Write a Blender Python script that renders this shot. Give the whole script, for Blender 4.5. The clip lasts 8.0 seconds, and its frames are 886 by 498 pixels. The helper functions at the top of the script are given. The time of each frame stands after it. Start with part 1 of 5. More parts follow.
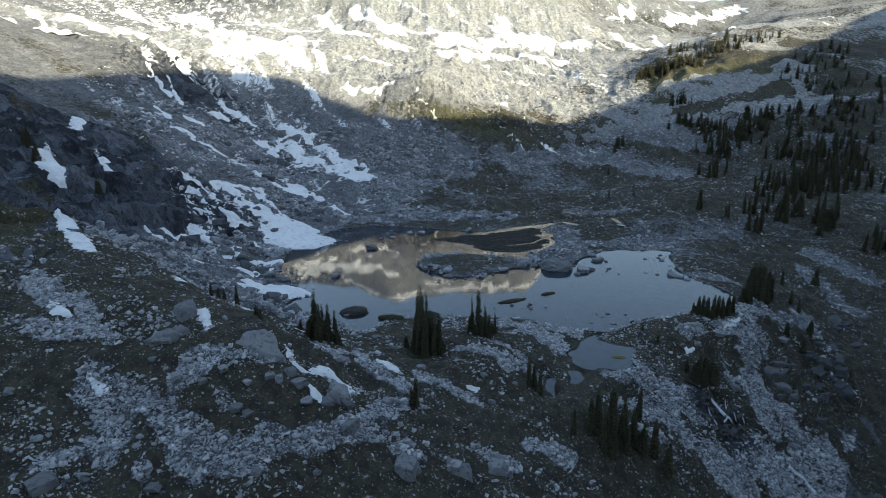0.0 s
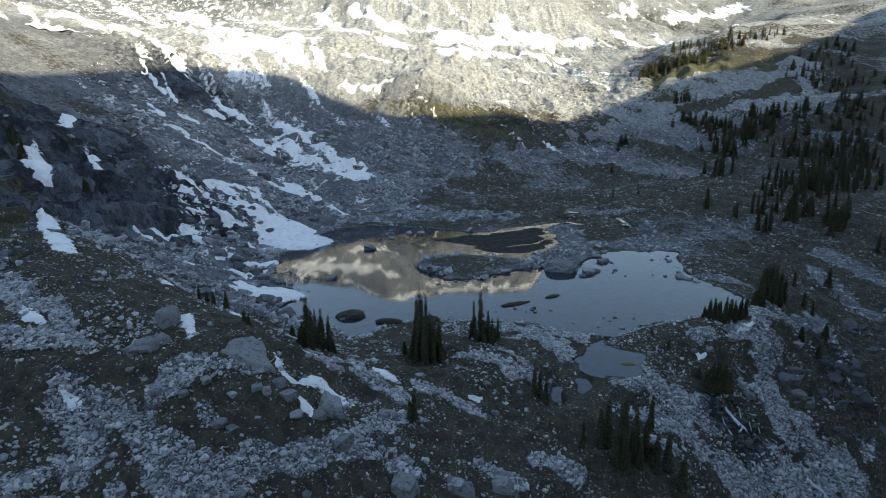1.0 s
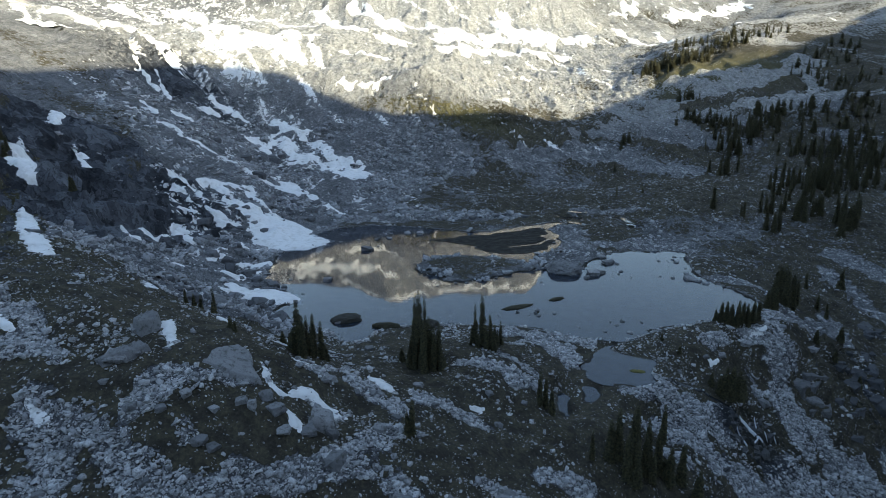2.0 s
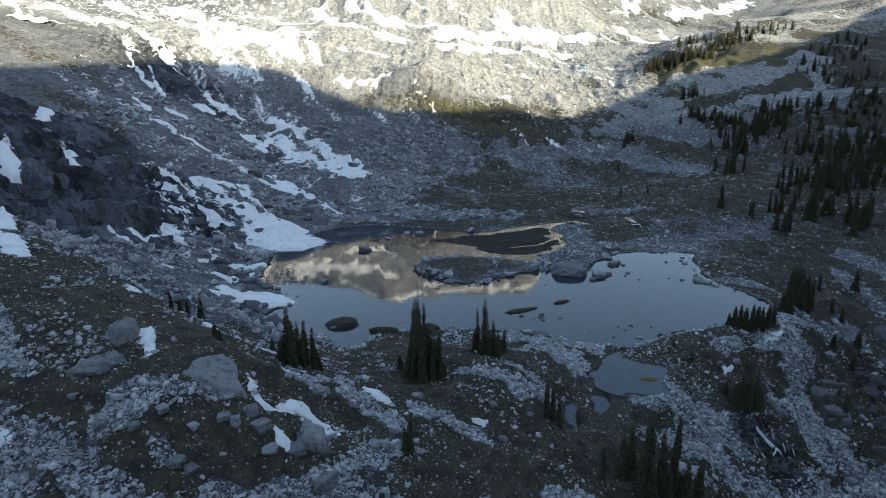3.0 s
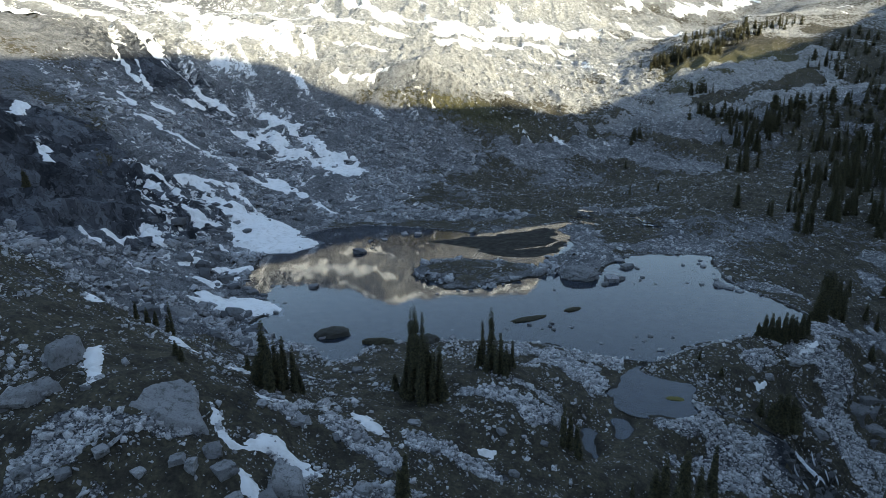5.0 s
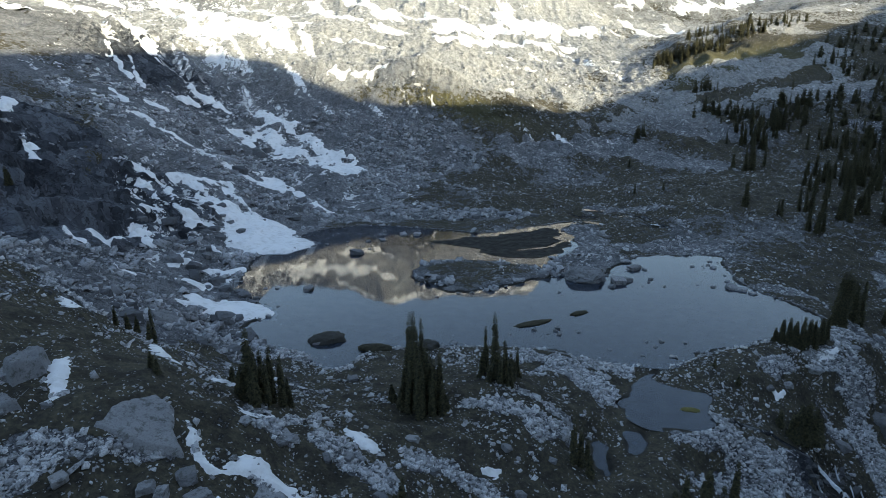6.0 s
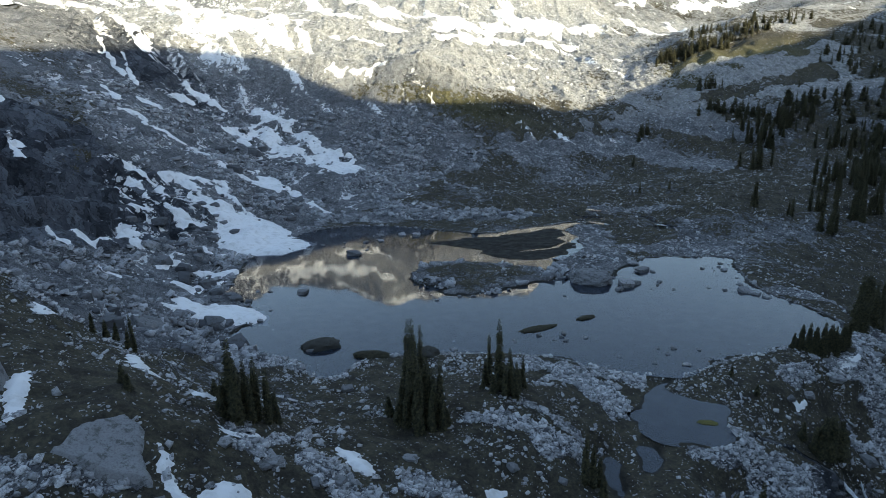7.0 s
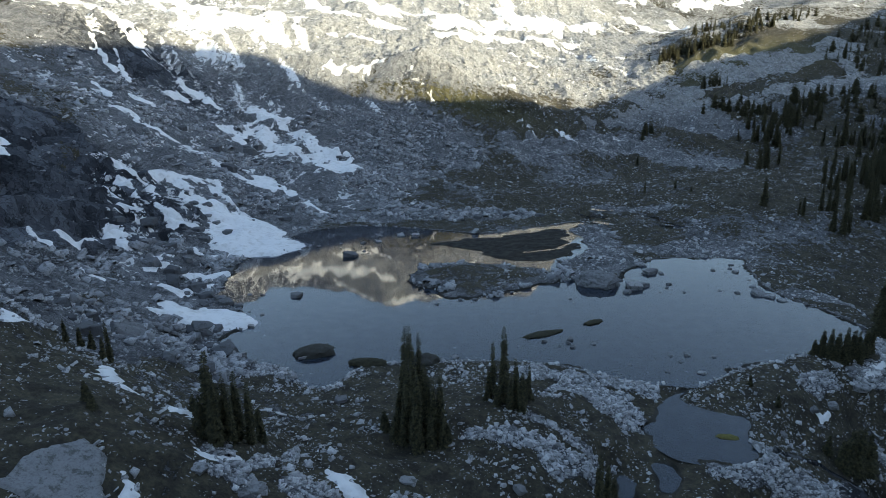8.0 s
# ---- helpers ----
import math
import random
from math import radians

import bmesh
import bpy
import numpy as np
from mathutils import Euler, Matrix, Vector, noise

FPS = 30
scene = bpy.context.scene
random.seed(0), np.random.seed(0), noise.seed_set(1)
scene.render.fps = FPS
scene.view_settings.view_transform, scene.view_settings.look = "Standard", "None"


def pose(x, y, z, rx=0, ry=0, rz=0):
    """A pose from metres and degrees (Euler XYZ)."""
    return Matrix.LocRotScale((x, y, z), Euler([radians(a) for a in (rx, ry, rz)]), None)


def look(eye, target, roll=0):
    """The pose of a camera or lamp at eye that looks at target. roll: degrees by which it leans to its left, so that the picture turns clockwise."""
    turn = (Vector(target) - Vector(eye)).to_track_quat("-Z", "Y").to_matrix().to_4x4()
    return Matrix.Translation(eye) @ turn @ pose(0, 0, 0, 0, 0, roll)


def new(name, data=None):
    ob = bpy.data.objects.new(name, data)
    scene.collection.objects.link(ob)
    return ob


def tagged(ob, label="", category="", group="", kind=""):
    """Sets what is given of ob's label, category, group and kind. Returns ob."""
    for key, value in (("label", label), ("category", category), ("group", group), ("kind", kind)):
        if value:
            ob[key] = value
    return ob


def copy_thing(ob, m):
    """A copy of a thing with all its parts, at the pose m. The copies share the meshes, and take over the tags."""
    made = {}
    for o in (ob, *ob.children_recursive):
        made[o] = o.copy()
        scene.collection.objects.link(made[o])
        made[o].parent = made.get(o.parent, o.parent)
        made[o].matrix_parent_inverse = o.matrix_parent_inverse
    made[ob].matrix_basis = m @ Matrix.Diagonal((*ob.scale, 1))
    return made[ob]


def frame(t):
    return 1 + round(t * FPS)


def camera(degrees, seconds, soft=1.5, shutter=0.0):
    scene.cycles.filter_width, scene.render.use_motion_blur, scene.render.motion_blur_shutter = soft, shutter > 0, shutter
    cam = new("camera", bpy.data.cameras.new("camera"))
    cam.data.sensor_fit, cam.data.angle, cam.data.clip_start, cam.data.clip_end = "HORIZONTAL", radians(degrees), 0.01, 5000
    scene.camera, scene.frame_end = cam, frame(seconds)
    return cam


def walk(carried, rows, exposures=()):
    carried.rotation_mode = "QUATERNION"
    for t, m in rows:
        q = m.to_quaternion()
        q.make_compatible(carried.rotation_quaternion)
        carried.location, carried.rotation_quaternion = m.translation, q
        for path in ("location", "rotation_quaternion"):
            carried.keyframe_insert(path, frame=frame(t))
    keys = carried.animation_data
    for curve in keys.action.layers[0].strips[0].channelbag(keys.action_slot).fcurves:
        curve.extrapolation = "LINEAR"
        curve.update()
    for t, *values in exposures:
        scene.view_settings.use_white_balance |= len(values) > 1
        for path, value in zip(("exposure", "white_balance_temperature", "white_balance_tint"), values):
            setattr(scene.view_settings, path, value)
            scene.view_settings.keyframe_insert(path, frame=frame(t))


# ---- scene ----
cam = camera(70.62, 8.0, soft=0.7)
PATH = [
    (0, (1.646, -102.818, 49.547), (1.642, -100.896, 48.994), -0.64),
    (0.5, (1.624, -100.191, 48.885), (1.620, -98.269, 48.332), -0.65),
    (1, (1.587, -97.566, 48.242), (1.583, -95.644, 47.689), -0.66),
    (1.5, (1.559, -94.975, 47.588), (1.556, -93.053, 47.035), -0.65),
    (3, (1.411, -87.169, 45.671), (1.410, -85.247, 45.117), -0.64),
    (3.5, (1.359, -84.587, 45.035), (1.358, -82.665, 44.481), -0.64),
    (4, (1.300, -82.000, 44.396), (1.300, -80.078, 43.842), -0.63),
    (4.5, (1.252, -79.429, 43.773), (1.253, -77.507, 43.220), -0.63),
    (6, (1.149, -71.820, 41.922), (1.151, -69.898, 41.368), -0.63),
    (6.5, (1.104, -69.346, 41.308), (1.107, -67.424, 40.754), -0.62),
    (7, (1.062, -66.832, 40.689), (1.065, -64.910, 40.136), -0.63),
    (7.5, (1.033, -64.346, 40.042), (1.037, -62.424, 39.489), -0.64),
    (8, (1.019, -61.877, 39.434), (1.023, -59.955, 38.882), -0.66),
]
walk(cam, [(t, look(eye, target, roll)) for t, eye, target, roll in PATH], exposures=[(0.0, 1.78, 7650, 4), (8.0, 1.78, 7650, 4)])

# ---------------------------------------------------------------- sky and sun
SUN_SIDE, SUN_UP = radians(122), radians(22)
sky_world = bpy.data.worlds.new("sky")
scene.world = sky_world
sky_world.use_nodes = True
wn, wl = sky_world.node_tree.nodes, sky_world.node_tree.links
wn.clear()
sky_tex, sky_bg, sky_out = wn.new("ShaderNodeTexSky"), wn.new("ShaderNodeBackground"), wn.new("ShaderNodeOutputWorld")
sky_tex.sky_type, sky_tex.sun_disc = "NISHITA", False
sky_tex.sun_elevation, sky_tex.sun_rotation, sky_tex.altitude = SUN_UP, SUN_SIDE, 1800
sky_tex.air_density, sky_tex.dust_density, sky_tex.ozone_density = 1.0, 1.5, 1.0
sky_bg.inputs["Strength"].default_value = 0.12
wl.new(sky_tex.outputs[0], sky_bg.inputs[0])
wl.new(sky_bg.outputs[0], sky_out.inputs[0])
sun = new("sun", bpy.data.lights.new("sun", "SUN"))
sun.data.energy, sun.data.angle, sun.data.color = 3.1, radians(0.5), (0.96, 0.92, 0.78)
TO_SUN = Vector((math.sin(SUN_SIDE) * math.cos(SUN_UP), math.cos(SUN_SIDE) * math.cos(SUN_UP), math.sin(SUN_UP)))
sun.matrix_world = look(TO_SUN * 900, (0, 0, 0))

# ---------------------------------------------------------------- the lie of the land
def smooth(a, b, v):
    k = np.clip((v - a) / (b - a), 0, 1)
    return k * k * (3 - 2 * k)


def hash2(i, j, s):
    n = (i * 374761393 + j * 668265263 + s * 1442695041) & 0x7FFFFFFF
    n = ((n ^ (n >> 13)) * 1274126177) & 0x7FFFFFFF
    return ((n ^ (n >> 16)) & 0xFFFF) / 65535.0


def lump(x, y, s=0):
    """Value noise, -1 to 1."""
    xi, yi = np.floor(x), np.floor(y)
    u, v = x - xi, y - yi
    u, v = u * u * u * (u * (6 * u - 15) + 10), v * v * v * (v * (6 * v - 15) + 10)
    i, j = xi.astype(np.int64), yi.astype(np.int64)
    a, b = hash2(i, j, s), hash2(i + 1, j, s)
    c, e = hash2(i, j + 1, s), hash2(i + 1, j + 1, s)
    return 2 * (a + (b - a) * u + (c - a) * v + (a - b - c + e) * u * v) - 1


def fbm(x, y, octaves=4, s=0):
    out, amp = 0.0, 0.5
    for k in range(octaves):
        out = out + amp * lump(x, y, s + k)
        x, y, amp = x * 1.93 + y * 0.52 + 3.1, y * 1.93 - x * 0.52 + 7.7, amp * 0.5
    return out


def crag(x, y, octaves=4, s=0):
    """Blocky steps and clefts, 0 to 1."""
    out, amp = 0.0, 0.5
    for k in range(octaves):
        out = out + amp * (1 - abs(lump(x, y, s + k)) * 1.6)
        x, y, amp = x * 1.8 + y * 0.7 + 5.3, y * 1.8 - x * 0.7 + 2.9, amp * 0.55
    return out


def outline(points, per=6):
    """A closed smooth line through the given turns."""
    p = np.array(points, float)
    a, b, c, e = np.roll(p, 1, 0), p, np.roll(p, -1, 0), np.roll(p, -2, 0)
    out = []
    for k in range(per):
        t = k / per
        out.append(0.5 * (2 * b + (c - a) * t + (2 * a - 5 * b + 4 * c - e) * t * t + (3 * b - a - 3 * c + e) * t ** 3))
    return np.stack(out, 1).reshape(-1, 2)


def inside(line, x, y):
    """Metres within a closed line, negative outside it."""
    shape = np.shape(x)
    x, y = np.ravel(x).astype(float), np.ravel(y).astype(float)
    best, odd = np.full(x.shape, 1e9), np.zeros(x.shape, bool)
    lo, hi = line.min(0) - 40, line.max(0) + 40
    near = (x > lo[0]) & (x < hi[0]) & (y > lo[1]) & (y < hi[1])
    xs, ys = x[near], y[near]
    bb, oo = np.full(xs.shape, 1e9), np.zeros(xs.shape, bool)
    for (x0, y0), (x1, y1) in zip(line, np.roll(line, -1, 0)):
        dx, dy = x1 - x0, y1 - y0
        k = np.clip(((xs - x0) * dx + (ys - y0) * dy) / (dx * dx + dy * dy + 1e-9), 0, 1)
        bb = np.minimum(bb, (xs - x0 - k * dx) ** 2 + (ys - y0 - k * dy) ** 2)
        cross = (y0 > ys) != (y1 > ys)
        oo ^= cross & (xs < x0 + (ys - y0) * dx / (dy if abs(dy) > 1e-9 else 1e-9))
    best[near], odd[near] = bb, oo
    d = np.minimum(np.sqrt(best), 40)
    return np.where(odd, d, -d).reshape(shape)


LAKE = outline([(-40, 47), (-42, 60), (-42, 69), (-34, 74), (-31, 79), (-36, 86), (-34, 91), (-30, 95), (-24, 97.4), (-17, 98),
                (-10, 96), (-3, 93.6), (5, 91), (12.5, 88.4), (21.5, 92), (29, 96), (37, 99.8), (38.5, 97.6), (33, 91), (34.6, 83),
                (33, 72), (28, 66), (25, 61), (26, 54), (29, 52), (34, 52), (37, 57), (42, 62), (48, 66), (64, 65),
                (63, 59), (61, 49), (62, 41), (65, 35), (66, 28), (60, 20.5), (51, 18.5), (42, 15), (34, 11), (31, 11),
                (24, 13), (13, 18), (0, 18), (-10, 17), (-13, 12), (-18, 13), (-20, 16), (-33, 25), (-30.5, 34), (-35, 40)])
ISLAND = outline([(-4.9, 55), (-2.4, 61), (2, 63.5), (8.3, 64.8), (14, 62), (18.4, 59.6), (25.4, 55.5), (24, 51.6), (17.4, 48.8), (11.5, 44.7), (7.3, 42.3),
                  (3.4, 43.3), (0.7, 46.8), (-3.3, 49.6)])
MARSH = outline([(-1, 79.6), (5, 82), (13, 84.2), (22, 87.4), (30, 92), (32, 86), (29, 83.5), (31.6, 78), (29, 70.5), (25, 67), (19.7, 66), (14.5, 68), (10.2, 73), (3.9, 77)])
POND = outline([(27, 5.9), (28.6, 7.4), (30.6, 9.4), (32.4, 10.4), (32.2, 9.4), (30.6, 7.6), (30.9, 6.4), (34.1, 4.3), (37, 2.6), (34.7, -1.3), (35, -4.4), (32.4, -5.7), (28.3, -5.1), (25.7, -4), (24.1, -1.1), (23.5, 1.3), (25.4, 3.2)])
POOL = outline([(23.3, -4.6), (25.5, -5.5), (24.3, -9.4), (22.1, -9.7), (22.4, -6.5)])
POOL_LOW = outline([(18.6, -6.7), (20.1, -8), (19.6, -12.9), (17.9, -12.6)])
POND_Z, POOL_Z, POOL_LOW_Z = -0.4, -0.8, -1.0


def basin(x, y):
    """The cirque's large forms: back wall, side walls, the drop in front."""
    back = np.interp(y + 0.05 * x, [90, 120, 155, 185, 215, 330, 450, 520, 605, 700, 1000], [0, 1, 6, 18, 34, 54, 84, 130, 206, 150, 60])
    back = np.where(y > 430, back - smooth(90, 150, x) * smooth(430, 600, y) * 62, back)
    west = np.interp(-x - 0.12 * y, [25, 40, 60, 85, 130, 200, 500, 900], [0, 2, 10, 25, 44, 75, 210, 260])
    east = np.interp(x - 0.25 * y, [50, 90, 150, 260, 600, 900], [0, 1, 10, 50, 190, 230])
    front = -0.22 * np.maximum(-y - 35, 0) - 22 * smooth(20, 90, x) * smooth(40, -30, y)
    crest = np.interp(x, [-300, -244, -211, -197, -174, -146, -110, -90, -77, -64, -54, -43, -30, 20, 80, 110], [12, 15, 8, -6, -7, -11, -9, -3, 3, 6, 5, 0, -3, 0, 0, 0])
    back = np.maximum(back + crest * smooth(530, 595, y), 0)
    wall = (back ** 3 + west ** 3 + east ** 3) ** (1 / 3)
    return wall + np.maximum(front, -60)


def heaps(x, y, rows):
    out = 0.0
    for cx, cy, h, r in rows:
        out = out + h * np.exp(-((x - cx) ** 2 + (y - cy) ** 2) / (2 * r * r))
    return out


def beside(x, y, rows):
    """How far inside the nearest of some long patches, 1 on the middle line, 0 at the rim."""
    best = np.full(np.shape(x), -9.0)
    for x0, y0, x1, y1, w in rows:
        dx, dy = x1 - x0, y1 - y0
        k = np.clip(((x - x0) * dx + (y - y0) * dy) / (dx * dx + dy * dy), 0, 1)
        best = np.maximum(best, 1 - np.hypot(x - x0 - k * dx, y - y0 - k * dy) / w)
    return best


def blob(x, y, cx, cy, rx, ry):
    return np.exp(-(((x - cx) / rx) ** 2 + ((y - cy) / ry) ** 2))

MASSES = [(-33, 194, 8.4, 72), (250, 640, -30.5, 105), (-150, 600, -3.6, 90), (99, 415, 1.3, 69), (184, 206, -17.7, 98), (90, 600, -6.7, 60), 
          (-50, 372, -0.6, 87), (177, 508, -20.1, 87), (-60, 520, 11.0, 71), (191, 314, 29.6, 78), (-105, 283, 6.2, 72), (64, 192, -20.8, 77), 
          (65, 326, -10.5, 60), (45, 520, 16.2, 72), (0, 600, -7.2, 60), (13, 267, 13.1, 64), (-131, 219, 12.1, 81), (125, 359, -12.7, 52), 
          (150, 605, 29.9, 67), (-60, 600, 11.8, 58),
          (-90, 335, 9, 42), (-3, 216, 8, 12), (190, 432, -9, 40), (140, 280, 4, 26), (-132, 206, 5, 17), (-125, 180, 4, 16)]
SHOULDERS = [(-109, 90, -1.2, 40), (176, 155, 13.7, 56), (100, 0, -4.9, 46), (10, 180, 4.7, 51), (8, 65, 2.6, 29), (93, 116, 11.9, 35), 
             (-150, 163, 5.9, 50), (-70, 182, -7.5, 48), (150, 60, -8.0, 45), (-46, 116, 0.1, 37), (83, 179, 0.5, 36), (-78, 38, -0.2, 42), 
             (73, 50, 2.7, 38), (30, 112, 2.2, 35), (150, 0, -8.3, 50), (-30, 34, 1.0, 35), (124, 165, 5.4, 38), (-127, 128, -5.6, 34), 
             (-32, 76, -2.2, 32), (127, 95, 6.2, 38), (63, 146, 3.5, 32), (-76, 138, 1.5, 33), (45, 75, 2.7, 29), (20, 30, -1.5, 35)]
HUMMOCKS = [(-31, -25, 3.5, 15), (71, 27, 3.2, 20), (40, -40, -6.4, 23), (0, -90, 2.2, 30), (-65, 29, -0.8, 24), (13, 18, 1.1, 20), 
            (-27, 20, 0.9, 20), (-60, -50, 4.6, 21), (45, -2, 1.5, 17), (0, -52, 2.9, 22), (12, -15, 3.0, 16), (-30, -80, 4.5, 22), 
            (70, -30, -5.0, 26), (-54, -6, 4.7, 20), (-10, 4, 2.7, 20), (-40, -60, 0.5, 16), (-10, -30, 1.1, 17), (52, 19, 2.7, 16), 
            (25, 2, -1.1, 16), (71, 7, 2.1, 17), (-26, -47, 2.9, 16), (-46, 25, -2.1, 18), (-49, -25, 1.2, 16), (29, -21, 0.7, 16)]
LEDGES = [(8, 0, 2.8, 5), (-31, -25, 5.6, 11), (64, -6, -4.9, 18), (13, 18, -0.5, 15), (25, -40, -0.1, 14), (-27, 20, -3.4, 18), (-57, 5, 8.7, 22), 
          (2, -12, 2.0, 13), (34, -3, 0.1, 12), (-4, -41, 1.4, 15), (52, 19, 2.7, 17), (-26, -47, 1.8, 13), (-15, 1, -2.1, 14), 
          (-46, -13, 0.7, 15), (-13, -24, 2.2, 13), (29, -21, 2.9, 14), (-10, 17, -0.2, 14), (-41, -37, -1.2, 14), (36, 12, 0.2, 13), 
          (40, -40, -4.7, 18), (-29, -10, 0.8, 13), (48, -6, 5.1, 13), (18, 5, 1.2, 13), (12, -21, -2.4, 13), (-20, -35, 0.3, 10)]


CREEKS = [(9, 86.2, 20, 89.6, 1.3), (20, 89.6, 29, 94.2, 1.1), (29, 94.2, 37, 98.4, 0.8), (32, 80, 27, 74, 0.6), (27, 74, 19, 71.5, 0.35)]


BRAIDS = [(42.9, 107.7, 47.6, 106.1, 1.6), (41.6, 103.6, 49.6, 98.5, 1.0), (41.0, 96.1, 45.8, 90.9, 1.4), (51.4, 98.4, 57.5, 97.6, 1.1), (57.1, 97.9, 58.2, 90.4, 1.7), (57.2, 89.8, 61.2, 87.6, 1.7), (38.5, 107.4, 41.3, 102.0, 1.0), (51.7, 115.9, 59.8, 120.5, 0.7)]


def ground(x, y, fine=True):
    """Height of the land in metres; the lake's level is 0."""
    x, y = np.asarray(x, float), np.asarray(y, float)
    z = basin(x, y) + heaps(x, y, MASSES) + heaps(x, y, SHOULDERS) + heaps(x, y, HUMMOCKS) + heaps(x, y, LEDGES)
    out = -inside(LAKE, x, y) - (1.9 * fbm(x / 4, y / 4, 4, 14) if fine else 0)
    bank = 0.12 + 0.05 * out
    k = smooth(1.0, 11, out)
    z = np.where(out > 0, z * k + np.minimum(bank, 1.2) * (1 - k), z)
    if fine:
        far = smooth(110, 260, y)
        steep = smooth(-40, -75, x - 0.2 * (y - 40)) * smooth(140, 60, y) + smooth(140, 190, y)
        z = z + smooth(0.5, 10, out) * (1 - far) * (1.5 * fbm(x / 11, y / 11, 5, 3) + 0.9 * crag(x / 5.5, y / 5.5, 4, 9) - 0.45)
        z = z + far * (7 * fbm(x / 46, y / 46, 5, 5) + 3.0 * crag(x / 17, y / 17, 4, 2) - 1.5 + 1.5 * smooth(170, 200, y) * (crag(x / 5, y / 7, 3, 6) - 0.4))
        z = z + np.clip(steep, 0, 1) * (1 - far) * (5.2 * crag(x / 14, y / 14, 5, 21) - 2.6)
    if fine:
        z = z + blob(x, y, -132, 200, 42, 30) * (6.5 * crag((x + 0.3 * y) / 9, (y - 0.3 * x) / 14, 5, 25) - 3.2)
        wall = smooth(-52, -64, x + 0.25 * np.maximum(60 - y, 0)) * smooth(-12, 6, y) * smooth(120, 90, y) + 0.8 * np.exp(-((x - 10) / 45) ** 2 - ((y - 199) / 12) ** 2) + 0.8 * np.exp(-((x + 125) / 30) ** 2 - ((y - 185) / 22) ** 2)
        wall = wall + 0.9 * np.exp(-((x - 72) / 9) ** 2 - ((y - 10) / 11) ** 2) + 0.8 * np.exp(-((x - 51) / 5) ** 2 - ((y + 4) / 5) ** 2)
        tread = 3.4 + 1.2 * lump(x / 19, y / 19, 33)
        level = (z + 3.0 * fbm(x / 6, y / 6, 4, 34)) / tread
        risen = (np.floor(level) + smooth(0.62, 0.98, level - np.floor(level))) * tread - 3.0 * fbm(x / 6, y / 6, 4, 34)
        z = z + np.clip(wall, 0, 1) * 0.85 * (risen - z)
    bed = -np.minimum(0.12 + 0.09 * np.maximum(-out, 0), 2.6) + (0.25 * fbm(x / 3, y / 3, 3, 30) if fine else 0)
    z = np.where(out > 0, z, bed)
    isle = inside(ISLAND, x, y) + (2.2 * fbm(x / 4, y / 4, 3, 19) if fine else 0)
    z = np.where(isle > -3, np.maximum(z, 0.7 * smooth(-1.2, 1.6, isle) * (1.0 + 0.9 * fbm(x / 5, y / 5, 4, 12)) - 0.12 + 0.3 * smooth(2, 9, isle)), z)
    wave = fbm(x / 9, y / 3.5, 4, 17) if fine else 0
    flat = inside(MARSH, x, y) + 0.7 + 1.5 * wave
    z = np.where((out < 1) & (flat > -2.5), np.maximum(z, -0.5 + 0.62 * smooth(-2.2, 0.6, flat) + 0.12 * wave), z)
    creek = beside(x + 1.5 * wave, y + 1.2 * wave, CREEKS)
    z = np.where(out < 0.5, z - 0.55 * smooth(-0.1, 0.6, creek), z)
    z = np.where(out > -1, z - 0.4 * smooth(-0.5, 0.3, beside(x, y, BRAIDS)), z)
    for line, level, deep in ((POND, POND_Z, 0.8), (POOL, POOL_Z, 0.5), (POOL_LOW, POOL_LOW_Z, 0.5)):
        d = inside(line, x, y) + (1.1 * fbm(x / 2.0, y / 2.0, 3, 15) if fine else 0)
        z = np.where(d > -4, z * smooth(-0.2, -4, d) + (level + 0.12 - 0.05 * np.minimum(d, 0)) * (1 - smooth(-0.2, -4, d)), z)
        z = np.where(d > 0, level + 0.1 - np.minimum(0.5 * d, deep), z)
    return z


# ---------------------------------------------------------------- the sheet of ground
def steps(knots):
    """Grid lines whose spacing changes from knot to knot."""
    v = [knots[0][0]]
    while v[-1] < knots[-1][0]:
        v.append(v[-1] + float(np.interp(v[-1], [k[0] for k in knots], [k[1] for k in knots])))
    return np.array(v)


def mesh_from(name, verts, faces, smooth_faces=True):
    me = bpy.data.meshes.new(name)
    me.vertices.add(len(verts))
    me.vertices.foreach_set("co", np.asarray(verts, np.float32).ravel())
    n = faces.shape[1]
    me.loops.add(faces.size)
    me.loops.foreach_set("vertex_index", faces.ravel().astype(np.int32))
    me.polygons.add(len(faces))
    me.polygons.foreach_set("loop_start", np.arange(0, faces.size, n, dtype=np.int32))
    me.update(calc_edges=True)
    if smooth_faces:
        me.polygons.foreach_set("use_smooth", np.ones(len(faces), bool))
    return me


def grid_faces(rows, cols):
    i = (np.arange(rows - 1)[:, None] * cols + np.arange(cols - 1)[None, :]).ravel()
    return np.stack([i, i + 1, i + cols + 1, i + cols], 1)


gx = steps([(-1500, 90), (-320, 9), (-150, 1.6), (-75, 0.6), (85, 0.6), (160, 1.4), (330, 9), (1500, 90)])
gy = steps([(-900, 90), (-160, 6), (-70, 0.6), (60, 0.6), (130, 0.8), (230, 1.5), (420, 3.0), (700, 7), (1600, 90)])
GX, GY = np.meshgrid(gx, gy)
GZ = ground(GX, GY)


